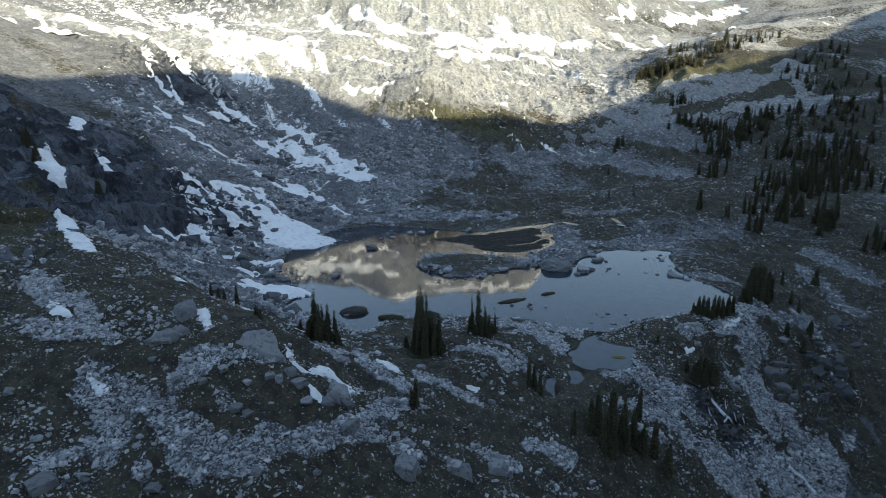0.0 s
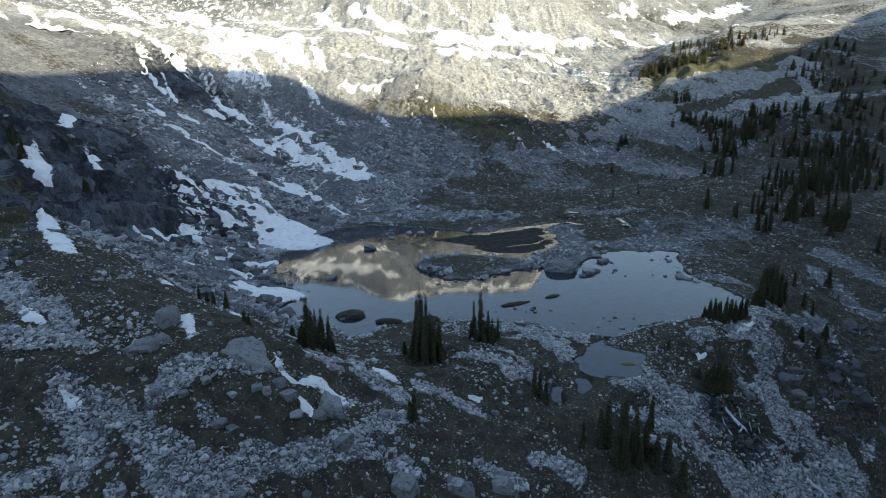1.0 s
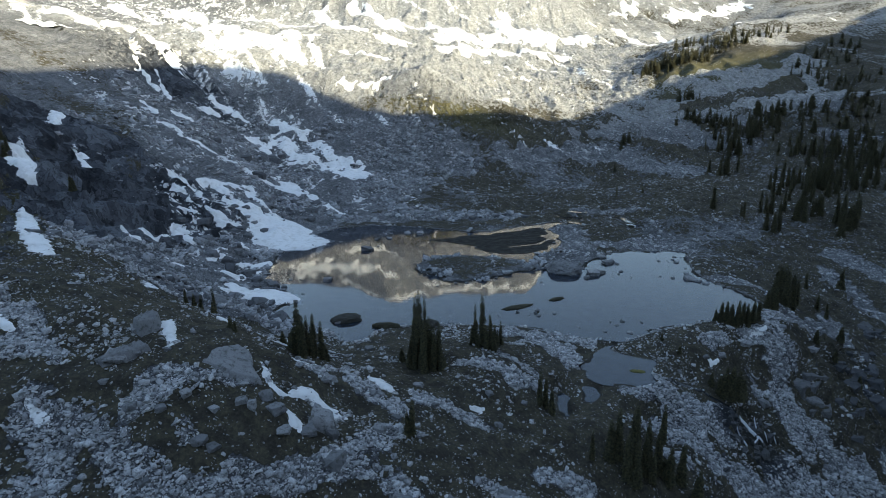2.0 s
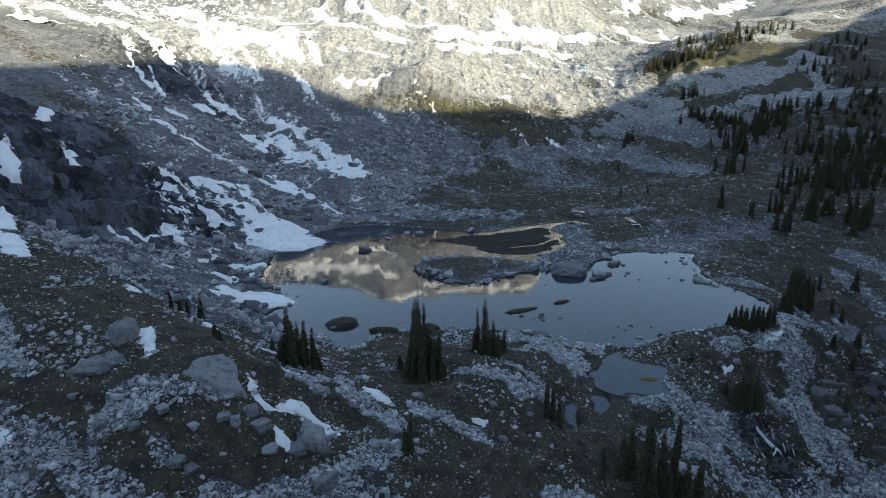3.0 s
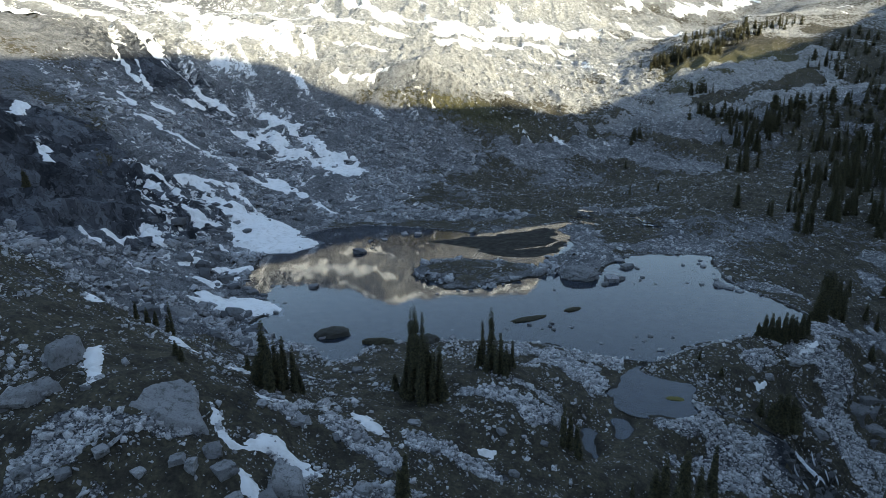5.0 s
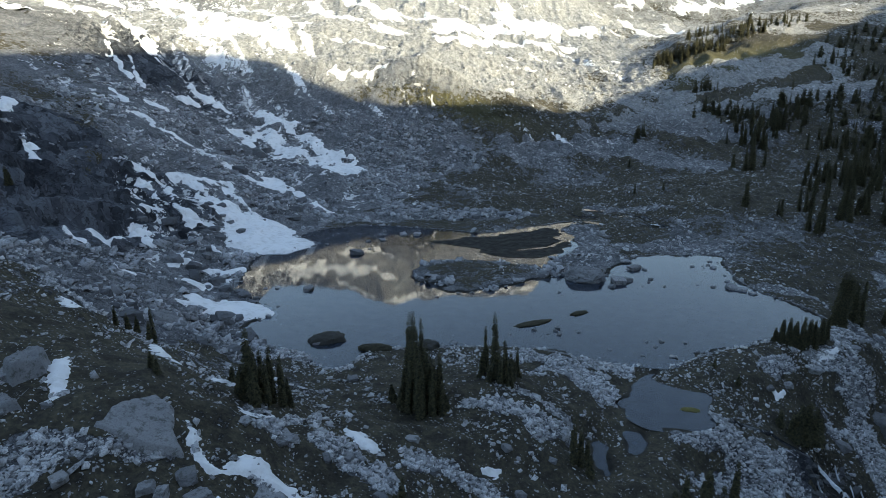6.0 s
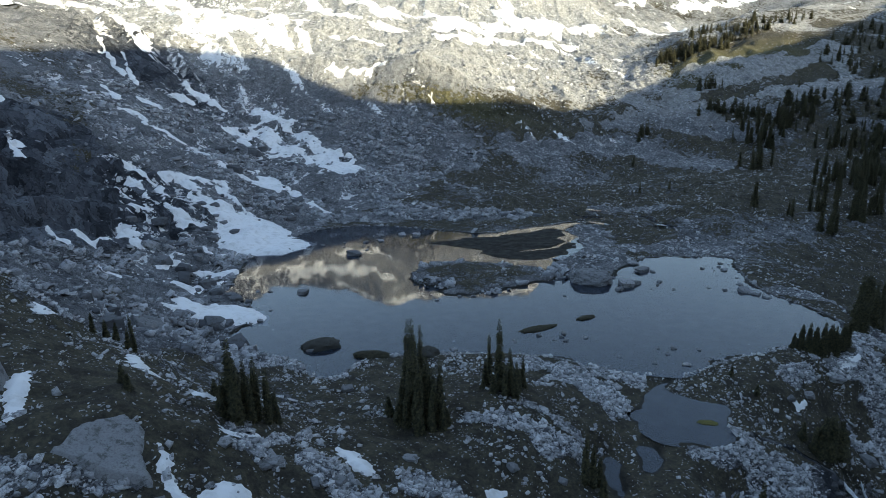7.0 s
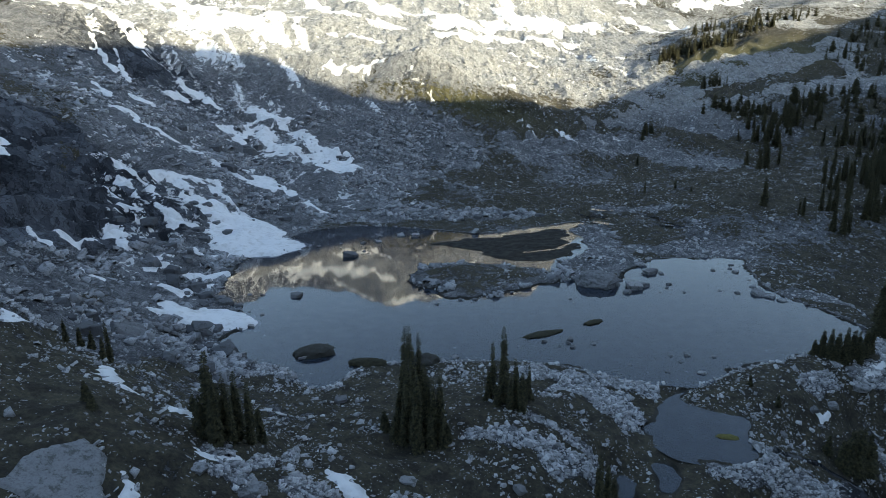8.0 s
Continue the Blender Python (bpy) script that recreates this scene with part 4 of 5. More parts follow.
for name, area, count, chance, low, high, label in (
        ("talus", (-70, 100, -58, 24, ), 340000, near_rubble, 0.16, 0.88, "loose grey granite blocks in talus strips near the lake"),
        ("scattered_stones", (-70, 100, -58, 24), 88000, on_heath, 0.08, 0.8, "single grey stones strewn over dark heather"),
        ("talus", (-125, 30, -6, 190), 90000, west_rubble, 0.21, 2.3, "grey talus blocks below the western cliffs"),
        ("talus", (28, 230, 22, 310), 68000, near_rubble, 0.25, 1.3, "pale talus blocks across the eastern slope"),
        ("talus", (-235, -62, 190, 330), 15000, high_rubble, 0.4, 2.0, "sunlit grey boulders on a high mountain slope"),
        ("talus", (-62, 150, 200, 400), 26000, high_rubble, 0.4, 1.7, "sunlit grey talus blocks on a high bench"),
        ("scattered_stones", (10, 190, 22, 185), 26000, on_heath, 0.18, 1.0, "grey stones strewn over a dark marshy flat")):
    px, py = strew(*area, count, chance)
    span = sizes(len(px), low, high)
    if name == "talus" and area[2] < 0:
        pick = np.nonzero((px > -42) & (px < 12) & (py > -50) & (py < -26) & (span > 0.42))[0][:280]
        LOOSE = np.stack([px[pick], py[pick], span[pick]], 1)
        px, py, span = np.delete(px, pick), np.delete(py, pick), np.delete(span, pick)
    tagged(new(name, rubble_mesh(name, px, py, span, WEST_TALUS if chance in (west_rubble, high_rubble) else TALUS)), label, "stones", kind="stuff")

# cobbles along the shore, half in the water
edge = LAKE[rng.integers(0, len(LAKE), 2200)] + rng.normal(0, 1.0, (2200, 2)) * rng.uniform(0.3, 2.2, (2200, 1))
me = rubble_mesh("shore_cobbles", edge[:, 0], edge[:, 1], sizes(2200, 0.10, 0.65, 3.5), SHORE_STONE)
tagged(new("shore_cobbles", me), "dark wet cobbles along the lake shore", "stones", kind="stuff")


def boulder_mesh(seed):
    """An angular granite boulder, about one metre across, with worn edges."""
    r = np.random.default_rng(100 + seed)
    corners = np.array([(sx, sy, sz) for sx in (-1, 1) for sy in (-1, 1) for sz in (-1, 1)]) * 0.5
    corners = corners * r.uniform(0.55, 1.0, (8, 3)) + r.uniform(-0.08, 0.08, (8, 3))
    knobs = r.normal(0, 1, (7, 3))
    knobs = knobs / np.linalg.norm(knobs, axis=1)[:, None] * r.uniform(0.46, 0.62, (7, 1))
    v, f = hull(np.vstack([corners, knobs]))
    bm = bmesh.new()
    vs = [bm.verts.new(p) for p in v]
    for tri in f:
        bm.faces.new([vs[k] for k in tri])
    bmesh.ops.dissolve_limit(bm, angle_limit=0.22, verts=bm.verts, edges=bm.edges)
    bmesh.ops.bevel(bm, geom=bm.edges[:], offset=0.03, segments=2, profile=0.6, affect="EDGES")
    bmesh.ops.triangulate(bm, faces=bm.faces)
    bmesh.ops.subdivide_edges(bm, edges=[e for e in bm.edges if e.calc_length() > 0.2], cuts=2, use_grid_fill=True)
    for q in bm.verts:
        q.co += q.normal * (0.06 * noise.noise(q.co * 2.6 + Vector((seed, 0, 0))) + 0.035 * noise.fractal(q.co * 7 + Vector((seed, 3, 0)), 1.0, 2.0, 3))
    me = bpy.data.meshes.new("boulder")
    bm.to_mesh(me)
    bm.free()
    return me


BOULDERS = [boulder_mesh(s) for s in range(12)]
DARK_BOULDERS = [me.copy() for me in BOULDERS]
for me in DARK_BOULDERS:
    me.materials.append(DARK_GRANITE)
for me in BOULDERS:
    me.materials.append(GRANITE)


def boulder(x, y, width, label, tall=0.62, group="", seat=None, long=1.0, turn=None, tilt=0.0, shapes=BOULDERS):
    r = random.Random(int(x * 31 + y * 17))
    ob = new("boulder", r.choice(shapes))
    base = at(x, y) if seat is None else seat
    s = Vector((width * long, width * r.uniform(0.75, 1.0), width * tall))
    ob.matrix_world = pose(x, y, base + s.z * 0.06, tilt, r.uniform(-6, 6), r.uniform(0, 360) if turn is None else turn) @ Matrix.Diagonal((*s, 1))
    return tagged(ob, label, "boulder", group)


def scatter_boulders(rows, label, group):
    for x, y, w in rows:
        boulder(x, y, w * 0.95, label, random.Random(x).uniform(0.42, 0.7), group, shapes=DARK_BOULDERS if "snowfield" in group else BOULDERS)


scatter_boulders([(-34.3, -32.1, 2.2), (-33.2, -31.3, 3.0), (-31.4, -30.5, 2.2), (-28.7, -29.8, 0.9), (-19.4, -35.1, 1.4), (-18.2, -35.4, 1.5), (-17.5, -33.0, 1.9),
          (-16.1, -34.7, 1.9), (-14.8, -36.7, 1.6), (-12.8, -35.5, 2.1), (-11.0, -33.7, 2.5), (-12.4, -23.9, 1.5), (-9.1, -24.7, 1.2), (-5.8, -30.9, 1.9),
          (-4.2, -27.9, 1.4), (-2.1, -16.9, 1.6), (-15.8, -24.7, 1.2), (-7.5, -23.2, 1.3), (-21.6, -36.6, 1.1), (-22.0, -40.0, 1.7), (-29.1, -38.1, 1.7),
          (-24.5, -36.0, 1.4), (-26.3, -38.0, 1.3), (-33.1, -35.1, 1.0), (0.2, -21.9, 1.4), (-11.5, 6.5, 1.8)],
                 "grey granite boulder lying in heather and talus", "boulders on the near hump")
scatter_boulders([(-41.5, -45.0, 1.3), (-28.9, -47.6, 1.1), (-37.8, -50.6, 3.1), (-27.8, -49.2, 1.7), (-34.2, -45.7, 1.3), (-25.4, -44.5, 1.2), (-20.6, -40.2, 1.5),
          (-12.9, -24.9, 1.1), (-11.9, -31.4, 2.2), (-9.7, -37.8, 2.8), (-18.2, -46.5, 1.3), (-2.9, -41.0, 3.6), (2.3, -38.4, 2.6), (7.9, -35.4, 2.7),
          (8.4, -20.1, 1.4), (-12.5, -44.0, 1.1), (-47.2, -40.0, 1.6), (-34.5, -49.2, 1.1), (-25.9, -45.9, 1.1), (-22.2, -43.4, 0.9)],
                 "weathered grey boulder on a stony slope", "boulders on the near slope")
scatter_boulders([(57.0, 13.5, 2.6), (56.7, 15.6, 1.5), (47.0, 7.2, 1.4), (51.0, 9.7, 1.9), (56.4, 3.8, 2.3), (40.6, 2.2, 1.1), (62.6, 11.2, 2.0),
          (23.7, -7.1, 0.8), (12.4, -15.4, 1.1), (7.6, -14.9, 1.3), (66.2, 18.5, 1.9), (73.3, 19.5, 2.2)],
                 "grey boulder beside the outlet gully", "boulders by the outlet")
scatter_boulders([(-36.9, 25.8, 3.1), (-30.6, 21.5, 3.8), (-28.4, 7.7, 2.7), (-31.6, 6.1, 2.2), (-26.4, 17.1, 2.0), (-25.4, 8.7, 2.4), (-43.5, 59.6, 2.8),
          (-41.8, 45.3, 3.1), (-41.8, 37.8, 2.2), (-37.2, 41.8, 2.7), (-34.6, 40.8, 1.7), (-51.9, 63.7, 2.6), (-57.3, 62.2, 2.9), (-42.9, 119.5, 4.2),
          (-53.4, 114.8, 3.4), (-56.0, 80.5, 3.2), (-53.4, 148.0, 2.6), (-55.1, 89.8, 2.3)],
                 "dark grey boulder at the foot of the snowfield", "boulders by the snowfield")

strewn = random.Random(5)
for x0, x1, y0, y1, count in ((35, 45, 45, 60, 16), (54, 61, 40, 63, 12), (-2, 24, 40, 44, 8), (-30, -14, 72, 90, 10), (20, 40, 16, 20, 7), (12, 24, 20, 25, 8)):
    for k in range(count):
        x, y = strewn.uniform(x0, x1), strewn.uniform(y0, y1)
        if float(inside(LAKE, np.array([x]), np.array([y]))[0]) > 0.2:
            boulder(x, y, strewn.uniform(0.35, 1.0), "small wet stone breaking the lake's surface", 0.7, "small stones in the lake", seat=-0.06)
for x0, y0, x1, y1, spread, count, low, high in ((-28, 18, -46, 52, 3.5, 34, 1.3, 4.2), (-44, 52, -64, 96, 7, 26, 1.4, 4.0), (-60, 100, -30, 128, 9, 22, 1.4, 4.4),
                                                 (-95, 140, -50, 160, 14, 22, 1.6, 5.0), (-62, 4, -40, 12, 5, 16, 1.2, 3.4), (-20, 104, 40, 112, 4, 14, 1.0, 2.6)):
    for k in range(count):
        f, w = strewn.random(), low + (high - low) * strewn.random() ** 2.2
        x, y = x0 + (x1 - x0) * f + strewn.gauss(0, spread), y0 + (y1 - y0) * f + strewn.gauss(0, spread * 0.6)
        if float(inside(LAKE, np.array([x]), np.array([y]))[0]) < -0.5:
            boulder(x, y, w, "dark angular boulder on a talus slope", strewn.uniform(0.5, 0.85), "boulders down the western slope", shapes=DARK_BOULDERS)

for x, y, w in [(-25.6, 45.6, 2.6), (-34.3, 46.3, 1.2), (-31.9, 46.2, 1.1), (-19.2, 70.6, 3.6), (-5.4, 87.4, 2.6), (-9.1, 87.6, 2.1), (-14.0, 82.3, 1.7),
                (-17.6, 81.3, 1.6), (-19.1, 20.0, 1.7), (36.8, 48.0, 3.6), (38.6, 48.6, 2.4), (42.3, 56.2, 2.8), (43.4, 57.6, 2.0), (35.6, 13.8, 1.2), (31.2, 14.2, 0.8), (59.5, 56.4, 1.6),
                (60.6, 60.8, 1.1), (57.7, 43.5, 2.8), (59.1, 42.2, 2.0), (44.9, 44.8, 0.9), (51.9, 45.7, 0.8), (-29.9, 31.6, 1.3), (-29.4, 36.5, 0.8),
                (34.7, 45.2, 2.0), (42.0, 61.5, 2.4), (2.7, 19.6, 1.1), (12.2, 22.1, 0.6), (58.6, 47.4, 1.3), (60.3, 40.1, 1.5)]:
    boulder(x, y, w, "wet grey boulder standing in shallow lake water", 0.6, "boulders in the lake", seat=-0.12)

bm = bmesh.new()
bmesh.ops.create_icosphere(bm, subdivisions=5, radius=1.0)
for v in bm.verts:
    k = 1 + 0.16 * noise.noise(v.co * 1.3 + Vector((4, 2, 0))) + 0.10 * noise.fractal(v.co * 3.2, 1.0, 2.0, 4)
    v.co = Vector((v.co.x * 4.3 * k, v.co.y * 3.4 * k, v.co.z * 2.4 * k + 0.12 * v.co.x))
dome = bpy.data.meshes.new("boulder")
bm.to_mesh(dome)
bm.free()
dome.materials.append(GRANITE)
dome_ob = tagged(new("boulder", dome), "big rounded grey boulder at the lake's edge", "boulder")
dome_ob.matrix_world = pose(30.4, 50.6, 0.05, 0, 0, -25)
boulder(-33.0, -26.2, 2.4, "upright grey ledge rock above a snow patch", 0.8)


OUTCROPS = []


def blocky(x, y):
    """Stepped faces of jointed rock, about 0 to 1."""
    x, y = x + 0.8 * fbm(x / 2.2, y / 2.2, 3, 97), y + 0.8 * fbm(x / 2.2 + 7, y / 2.2, 3, 98)
    u, v = 0.82 * x + 0.57 * y, 0.82 * y - 0.57 * x
    out = 0.0
    for wide, long, amp, seed in ((1.9, 3.4, 0.55, 3), (0.9, 1.3, 0.3, 5), (0.4, 0.6, 0.15, 8)):
        i, j = np.floor(u / wide).astype(np.int64), np.floor(v / long).astype(np.int64)
        out = out + amp * (hash2(i, j, seed) + 0.5 * (u / wide - i) - 0.25 * (v / long - j))
    return out


def outcrop(points, rise, rough, label, cell=0.24, material=GRANITE):
    """A slab of bedrock whose nearly flat face leans with the slope and breaks off along its rim."""
    line = outline(points, 1)
    (x0, y0), (x1, y1) = line.min(0) - 0.6, line.max(0) + 0.6
    xs, ys = np.meshgrid(np.arange(x0, x1, cell), np.arange(y0, y1, cell))
    rim = ground(line[:, 0], line[:, 1], False)
    a, b, c = np.linalg.lstsq(np.stack([line[:, 0], line[:, 1], np.ones(len(line))], 1), rim, rcond=None)[0]
    OUTCROPS.append((line, a, b, c + rise, rough))
    d = inside(line, xs, ys) + 0.3 * fbm(xs / 1.4, ys / 1.4, 3, 95)
    face = a * xs + b * ys + c + rise + (rough * (crag(xs / 2.6, ys / 2.6, 4, 96) - 0.4) if rough < 0.3 else rough * (blocky(xs, ys) - 0.6))
    z = np.where(d > 0, face, 0) * smooth(-0.05, 0.35, d) + (1 - smooth(-0.05, 0.35, d)) * (ground(xs, ys) - 0.6)
    faces = grid_faces(*xs.shape)
    faces = faces[(d.ravel()[faces] > -0.35).any(1)]
    used = np.unique(faces)
    number = np.full(xs.size, -1)
    number[used] = np.arange(len(used))
    me = mesh_from("rock_outcrop", np.stack([xs, ys, z], -1).reshape(-1, 3)[used], number[faces], False)
    me.materials.append(material)
    return tagged(new("rock_outcrop", me), label, "rock")


def over(x, y):
    """Height of the ground or of the slab that lies on it."""
    best = at(x, y)
    for line, a, b, c, rough in OUTCROPS:
        if inside(line, np.array([x]), np.array([y]))[0] > 0.2:
            best = max(best, float(a * x + b * y + c + rough * (blocky(np.array([x]), np.array([y]))[0] - 0.6)))
    return best


outcrop([(-24.6, -31.6), (-24.0, -28.6), (-22.2, -26.2), (-20.6, -26.8), (-19.6, -29.0), (-18.0, -31.6), (-21.2, -32.4)], 0.9, 0.25, "huge pale tilted bedrock slab with a flat face")


def rock_steps(points, count, low, high, material, label, group, seed, sink=0.3):
    """Jointed bedrock: angular blocks that sit deep in the slope, side by side."""
    line, r = outline(points, 2), random.Random(seed)
    (x0, y0), (x1, y1) = line.min(0), line.max(0)
    shapes = [me.copy() for me in BOULDERS[:6]]
    for me in shapes:
        me.materials[0] = material
    made = 0
    while made < count:
        x, y = r.uniform(x0, x1), r.uniform(y0, y1)
        if float(inside(line, np.array([x]), np.array([y]))[0]) < 0:
            continue
        w = low + (high - low) * r.random() ** 1.6
        ob = boulder(x, y, w, label, r.uniform(0.7, 1.15), group, at(x, y) - sink * w, r.uniform(1.0, 1.7), 55 + r.gauss(0, 14), r.gauss(0, 9))
        ob.name, ob.data = "rock_outcrop", r.choice(shapes)
        tagged(ob, category="rock")
        made += 1


rock_steps([(67, 13), (73.4, 15.4), (71.6, 10), (66.4, 6.4), (64.4, 8)], 7, 2.4, 4.8, PALE_FACE, "blocky pale bedrock face above the gully", "bedrock faces by the gully", 1, 0.5)
rock_steps([(80, 22), (88, 25), (84, 13), (78, 6), (74, 7), (75, 12)], 34, 1.4, 4.0, BEDROCK, "dark jointed bedrock rib beside the gully", "bedrock ribs by the gully", 2, 0.4)
rock_steps([(96, 40), (100, 35), (93, 23), (89, 25)], 18, 1.4, 3.8, BEDROCK, "dark jointed bedrock rib beside the gully", "bedrock ribs by the gully", 3, 0.4)
rock_steps([(47.6, -2.4), (52, -0.4), (55.6, 0.6), (55, -4), (51.6, -7.4), (46.6, -9), (45.4, -7)], 60, 0.7, 1.9, WET_ROCK, "dark wet rock step under a waterfall", "wet rocks in the gully", 5, 0.4)
rock_steps([(63, -5.6), (67, -6.4), (68.4, -8.6), (64, -8)], 14, 0.7, 1.6, WET_ROCK, "dark wet rock step under a waterfall", "wet rocks in the gully", 6, 0.4)
rock_steps([(41, -11.6), (44, -10.6), (45, -13), (42, -14)], 7, 1.0, 2.2, BEDROCK, "split grey bedrock step in the gully", "bedrock ribs by the gully", 7, 0.4)
outcrop([(-34.8, -33.0), (-34.2, -31.2), (-31.4, -29.6), (-29.8, -30.4), (-31.6, -32.2)], 0.5, 0.4, "low pale bedrock ledge in heather")
outcrop([(-34.0, -26.6), (-33.6, -24.0), (-31.9, -23.6), (-31.0, -25.6), (-32.2, -28.4)], 1.0, 0.8, "upright grey bedrock ledge above a snow patch")
outcrop([(-4.6, -42.0), (-4.4, -40.0), (-1.2, -39.4), (-0.8, -41.6)], 0.8, 0.5, "broad grey bedrock ledge on the slope")
outcrop([(1.4, -40.0), (1.6, -37.2), (4.6, -36.6), (5.0, -39.6)], 0.7, 0.9, "broken grey bedrock face under heather")
outcrop([(6.4, -37.0), (7.0, -33.4), (9.6, -33.0), (10.0, -36.6)], 0.7, 0.9, "broken grey bedrock face under heather")
outcrop([(-13.2, -34.4), (-12.8, -31.6), (-10.4, -31.8), (-10.0, -34.2)], 0.6, 0.6, "split grey bedrock hump beside snow")
outcrop([(-41.5, 12.0), (-40.0, 16.0), (-36.0, 15.0), (-35.0, 10.0), (-39.0, 9.0)], 0.9, 1.0, "dark bedrock hump above the lake")


# ---------------------------------------------------------------- islets of sedge
def islet(x, y, long, wide, high, turn, material, label, level=0.0):
    bm = bmesh.new()
    bmesh.ops.create_icosphere(bm, subdivisions=4, radius=1.0)
    for v in bm.verts:
        k = 1 + 0.26 * noise.fractal(Vector((v.co.x * 2.2 + x, v.co.y * 2.2 + y, v.co.z + 0.3)), 1.0, 2.0, 4)
        v.co = Vector((v.co.x * long / 2 * k, v.co.y * wide / 2 * k, math.copysign(abs(v.co.z) ** 0.8, v.co.z) * high * (1 + 0.3 * noise.noise(v.co * 4))))
    me = bpy.data.meshes.new("islet")
    bm.to_mesh(me)
    bm.free()
    me.polygons.foreach_set("use_smooth", np.ones(len(me.polygons), bool))
    me.materials.append(material)
    ob = new("islet", me)
    ob.matrix_world = pose(x, y, level, 0, 0, turn)
    return tagged(ob, label, "islet")


islet(16.4, 27.0, 7.2, 1.9, 0.30, 24, SEDGE, "low brown sedge islet in the lake")
islet(25.2, 31.4, 3.6, 1.5, 0.35, 30, SEDGE, "small brown sedge islet in the lake")
islet(-17.6, 21.2, 5.6, 3.4, 1.25, 10, MOSSY, "rounded mossy rock mound in the shallows")
islet(-9.3, 17.6, 5.6, 2.2, 0.8, -8, SEDGE, "mossy hummock at the near shore")
islet(-1.5, 17.8, 4.5, 2.6, 1.3, 5, MOSSY, "mossy rock hump at the near shore")
islet(32.7, -0.7, 2.4, 1.2, 0.12, -10, YELLOW_SEDGE, "yellow-green sedge islet in the pond", POND_Z)


# ---------------------------------------------------------------- the outlet stream
def ribbon(name, points, width, material, label, lift=0.06):
    line = []
    for (x0, y0), (x1, y1) in zip(points, points[1:]):
        n = max(2, int(math.hypot(x1 - x0, y1 - y0) / 0.35))
        line += [(x0 + (x1 - x0) * k / n, y0 + (y1 - y0) * k / n) for k in range(n)]
    rows = []
    for k, (x, y) in enumerate(line):
        a, b = Vector(line[max(k - 1, 0)]), Vector(line[min(k + 1, len(line) - 1)])
        side = (b - a).normalized()
        side = Vector((-side.y, side.x))
        w = width * (0.65 + 0.5 * abs(noise.noise(Vector((x * 0.9, y * 0.9, 2.0)))))
        wob = 0.35 * width * noise.noise(Vector((x * 0.5, y * 0.5, 9.0)))
        for s in (-1, -0.4, 0.4, 1):
            px, py = x + side.x * (w * s * 0.5 + wob), y + side.y * (w * s * 0.5 + wob)
            rows.append((px, py, over(px, py) + lift * (1.4 if abs(s) < 0.9 else 0.5)))
    me = mesh_from(name, np.array(rows), grid_faces(len(line), 4))
    me.materials.append(material)
    return tagged(new(name, me), label, "stream", kind="structure")


def wet_strip(x, y, long, wide, turn):
    """A flat shallow pool of the braided inlet."""
    bm = bmesh.new()
    rim = []
    for k in range(36):
        a = k * math.tau / 36
        n = 1 + 0.45 * noise.noise(Vector((math.cos(a) * 1.7 + x, math.sin(a) * 1.7 + y, 0)))
        rim.append(bm.verts.new((math.cos(a) * long / 2 * n, math.sin(a) * wide / 2 * n, 0)))
    bm.faces.new(rim)
    me = bpy.data.meshes.new("inlet_pool")
    bm.to_mesh(me)
    bm.free()
    me.materials.append(WATER)
    ob = tagged(new("inlet_pool", me), "shallow braided inlet water on a marshy flat", "water", kind="structure")
    level = at(x, y) + 0.2
    ob.matrix_world = pose(x, y, level, 0, 0, turn)
    return ob


for row in ((45.2, 106.9, 6.5, 2.3, -19), (45.6, 101.0, 11.0, 1.4, -33), (43.4, 93.5, 8.6, 2.2, -47), (54.5, 98.0, 7.7, 1.6, -7), (57.7, 94.2, 9.1, 2.5, -82), (59.2, 88.7, 6.1, 2.5, -29), (39.9, 104.7, 7.6, 1.4, -63), (55.8, 118.2, 10.8, 1.1, 30)):
    wet_strip(*row)
ribbon("stream", [(35.5, -3.6), (38.0, -1.6), (40.2, -0.8), (41.8, -0.6), (44.0, 0.1), (47, -1.2), (49.3, -2)], 0.9, STREAM, "thin dark outlet stream over stones")
ribbon("waterfall", [(49.5, -2.0), (50.5, -2.3), (50.9, -4.5), (51.0, -5.4)], 0.75, FOAM, "white waterfall down wet dark rock", 0.42)
ribbon("waterfall", [(51.0, -5.2), (51.9, -5.0), (52.9, -4.9)], 0.32, FOAM, "thin white side fall down wet dark rock", 0.4)
ribbon("waterfall", [(51.0, -5.4), (50.4, -6.0), (49.8, -6.6)], 0.25, FOAM, "thin white side fall down wet dark rock", 0.4)
ribbon("waterfall", [(53.4, -3.0), (53.5, -3.5), (53.6, -4.2)], 0.2, FOAM, "thin white side fall down wet dark rock", 0.4)
ribbon("waterfall", [(47.9, -4.5), (48.3, -6.0), (48.4, -8.0)], 0.22, FOAM, "thin white side fall down wet dark rock", 0.4)
ribbon("waterfall", [(52.8, -0.5), (52.4, -1.8), (52.1, -3.1)], 0.2, FOAM, "thin white side fall down wet dark rock", 0.4)
ribbon("waterfall", [(55.4, -2.2), (55.5, -2.7), (55.6, -3.4)], 0.16, FOAM, "thin white side fall down wet dark rock", 0.4)
ribbon("waterfall", [(63.2, -5.6), (64.4, -6.4), (65.6, -6.5), (66.6, -7.6), (67.6, -8.2)], 0.7, FOAM, "lower white waterfall in the gully", 0.4)


# ---------------------------------------------------------------- firs
def part(name, bm, material, parent, label=""):
    me = bpy.data.meshes.new(name)
    bm.to_mesh(me)
    bm.free()
    me.materials.append(material)
    ob = new(name, me)
    ob.parent = parent
    return tagged(ob, label)


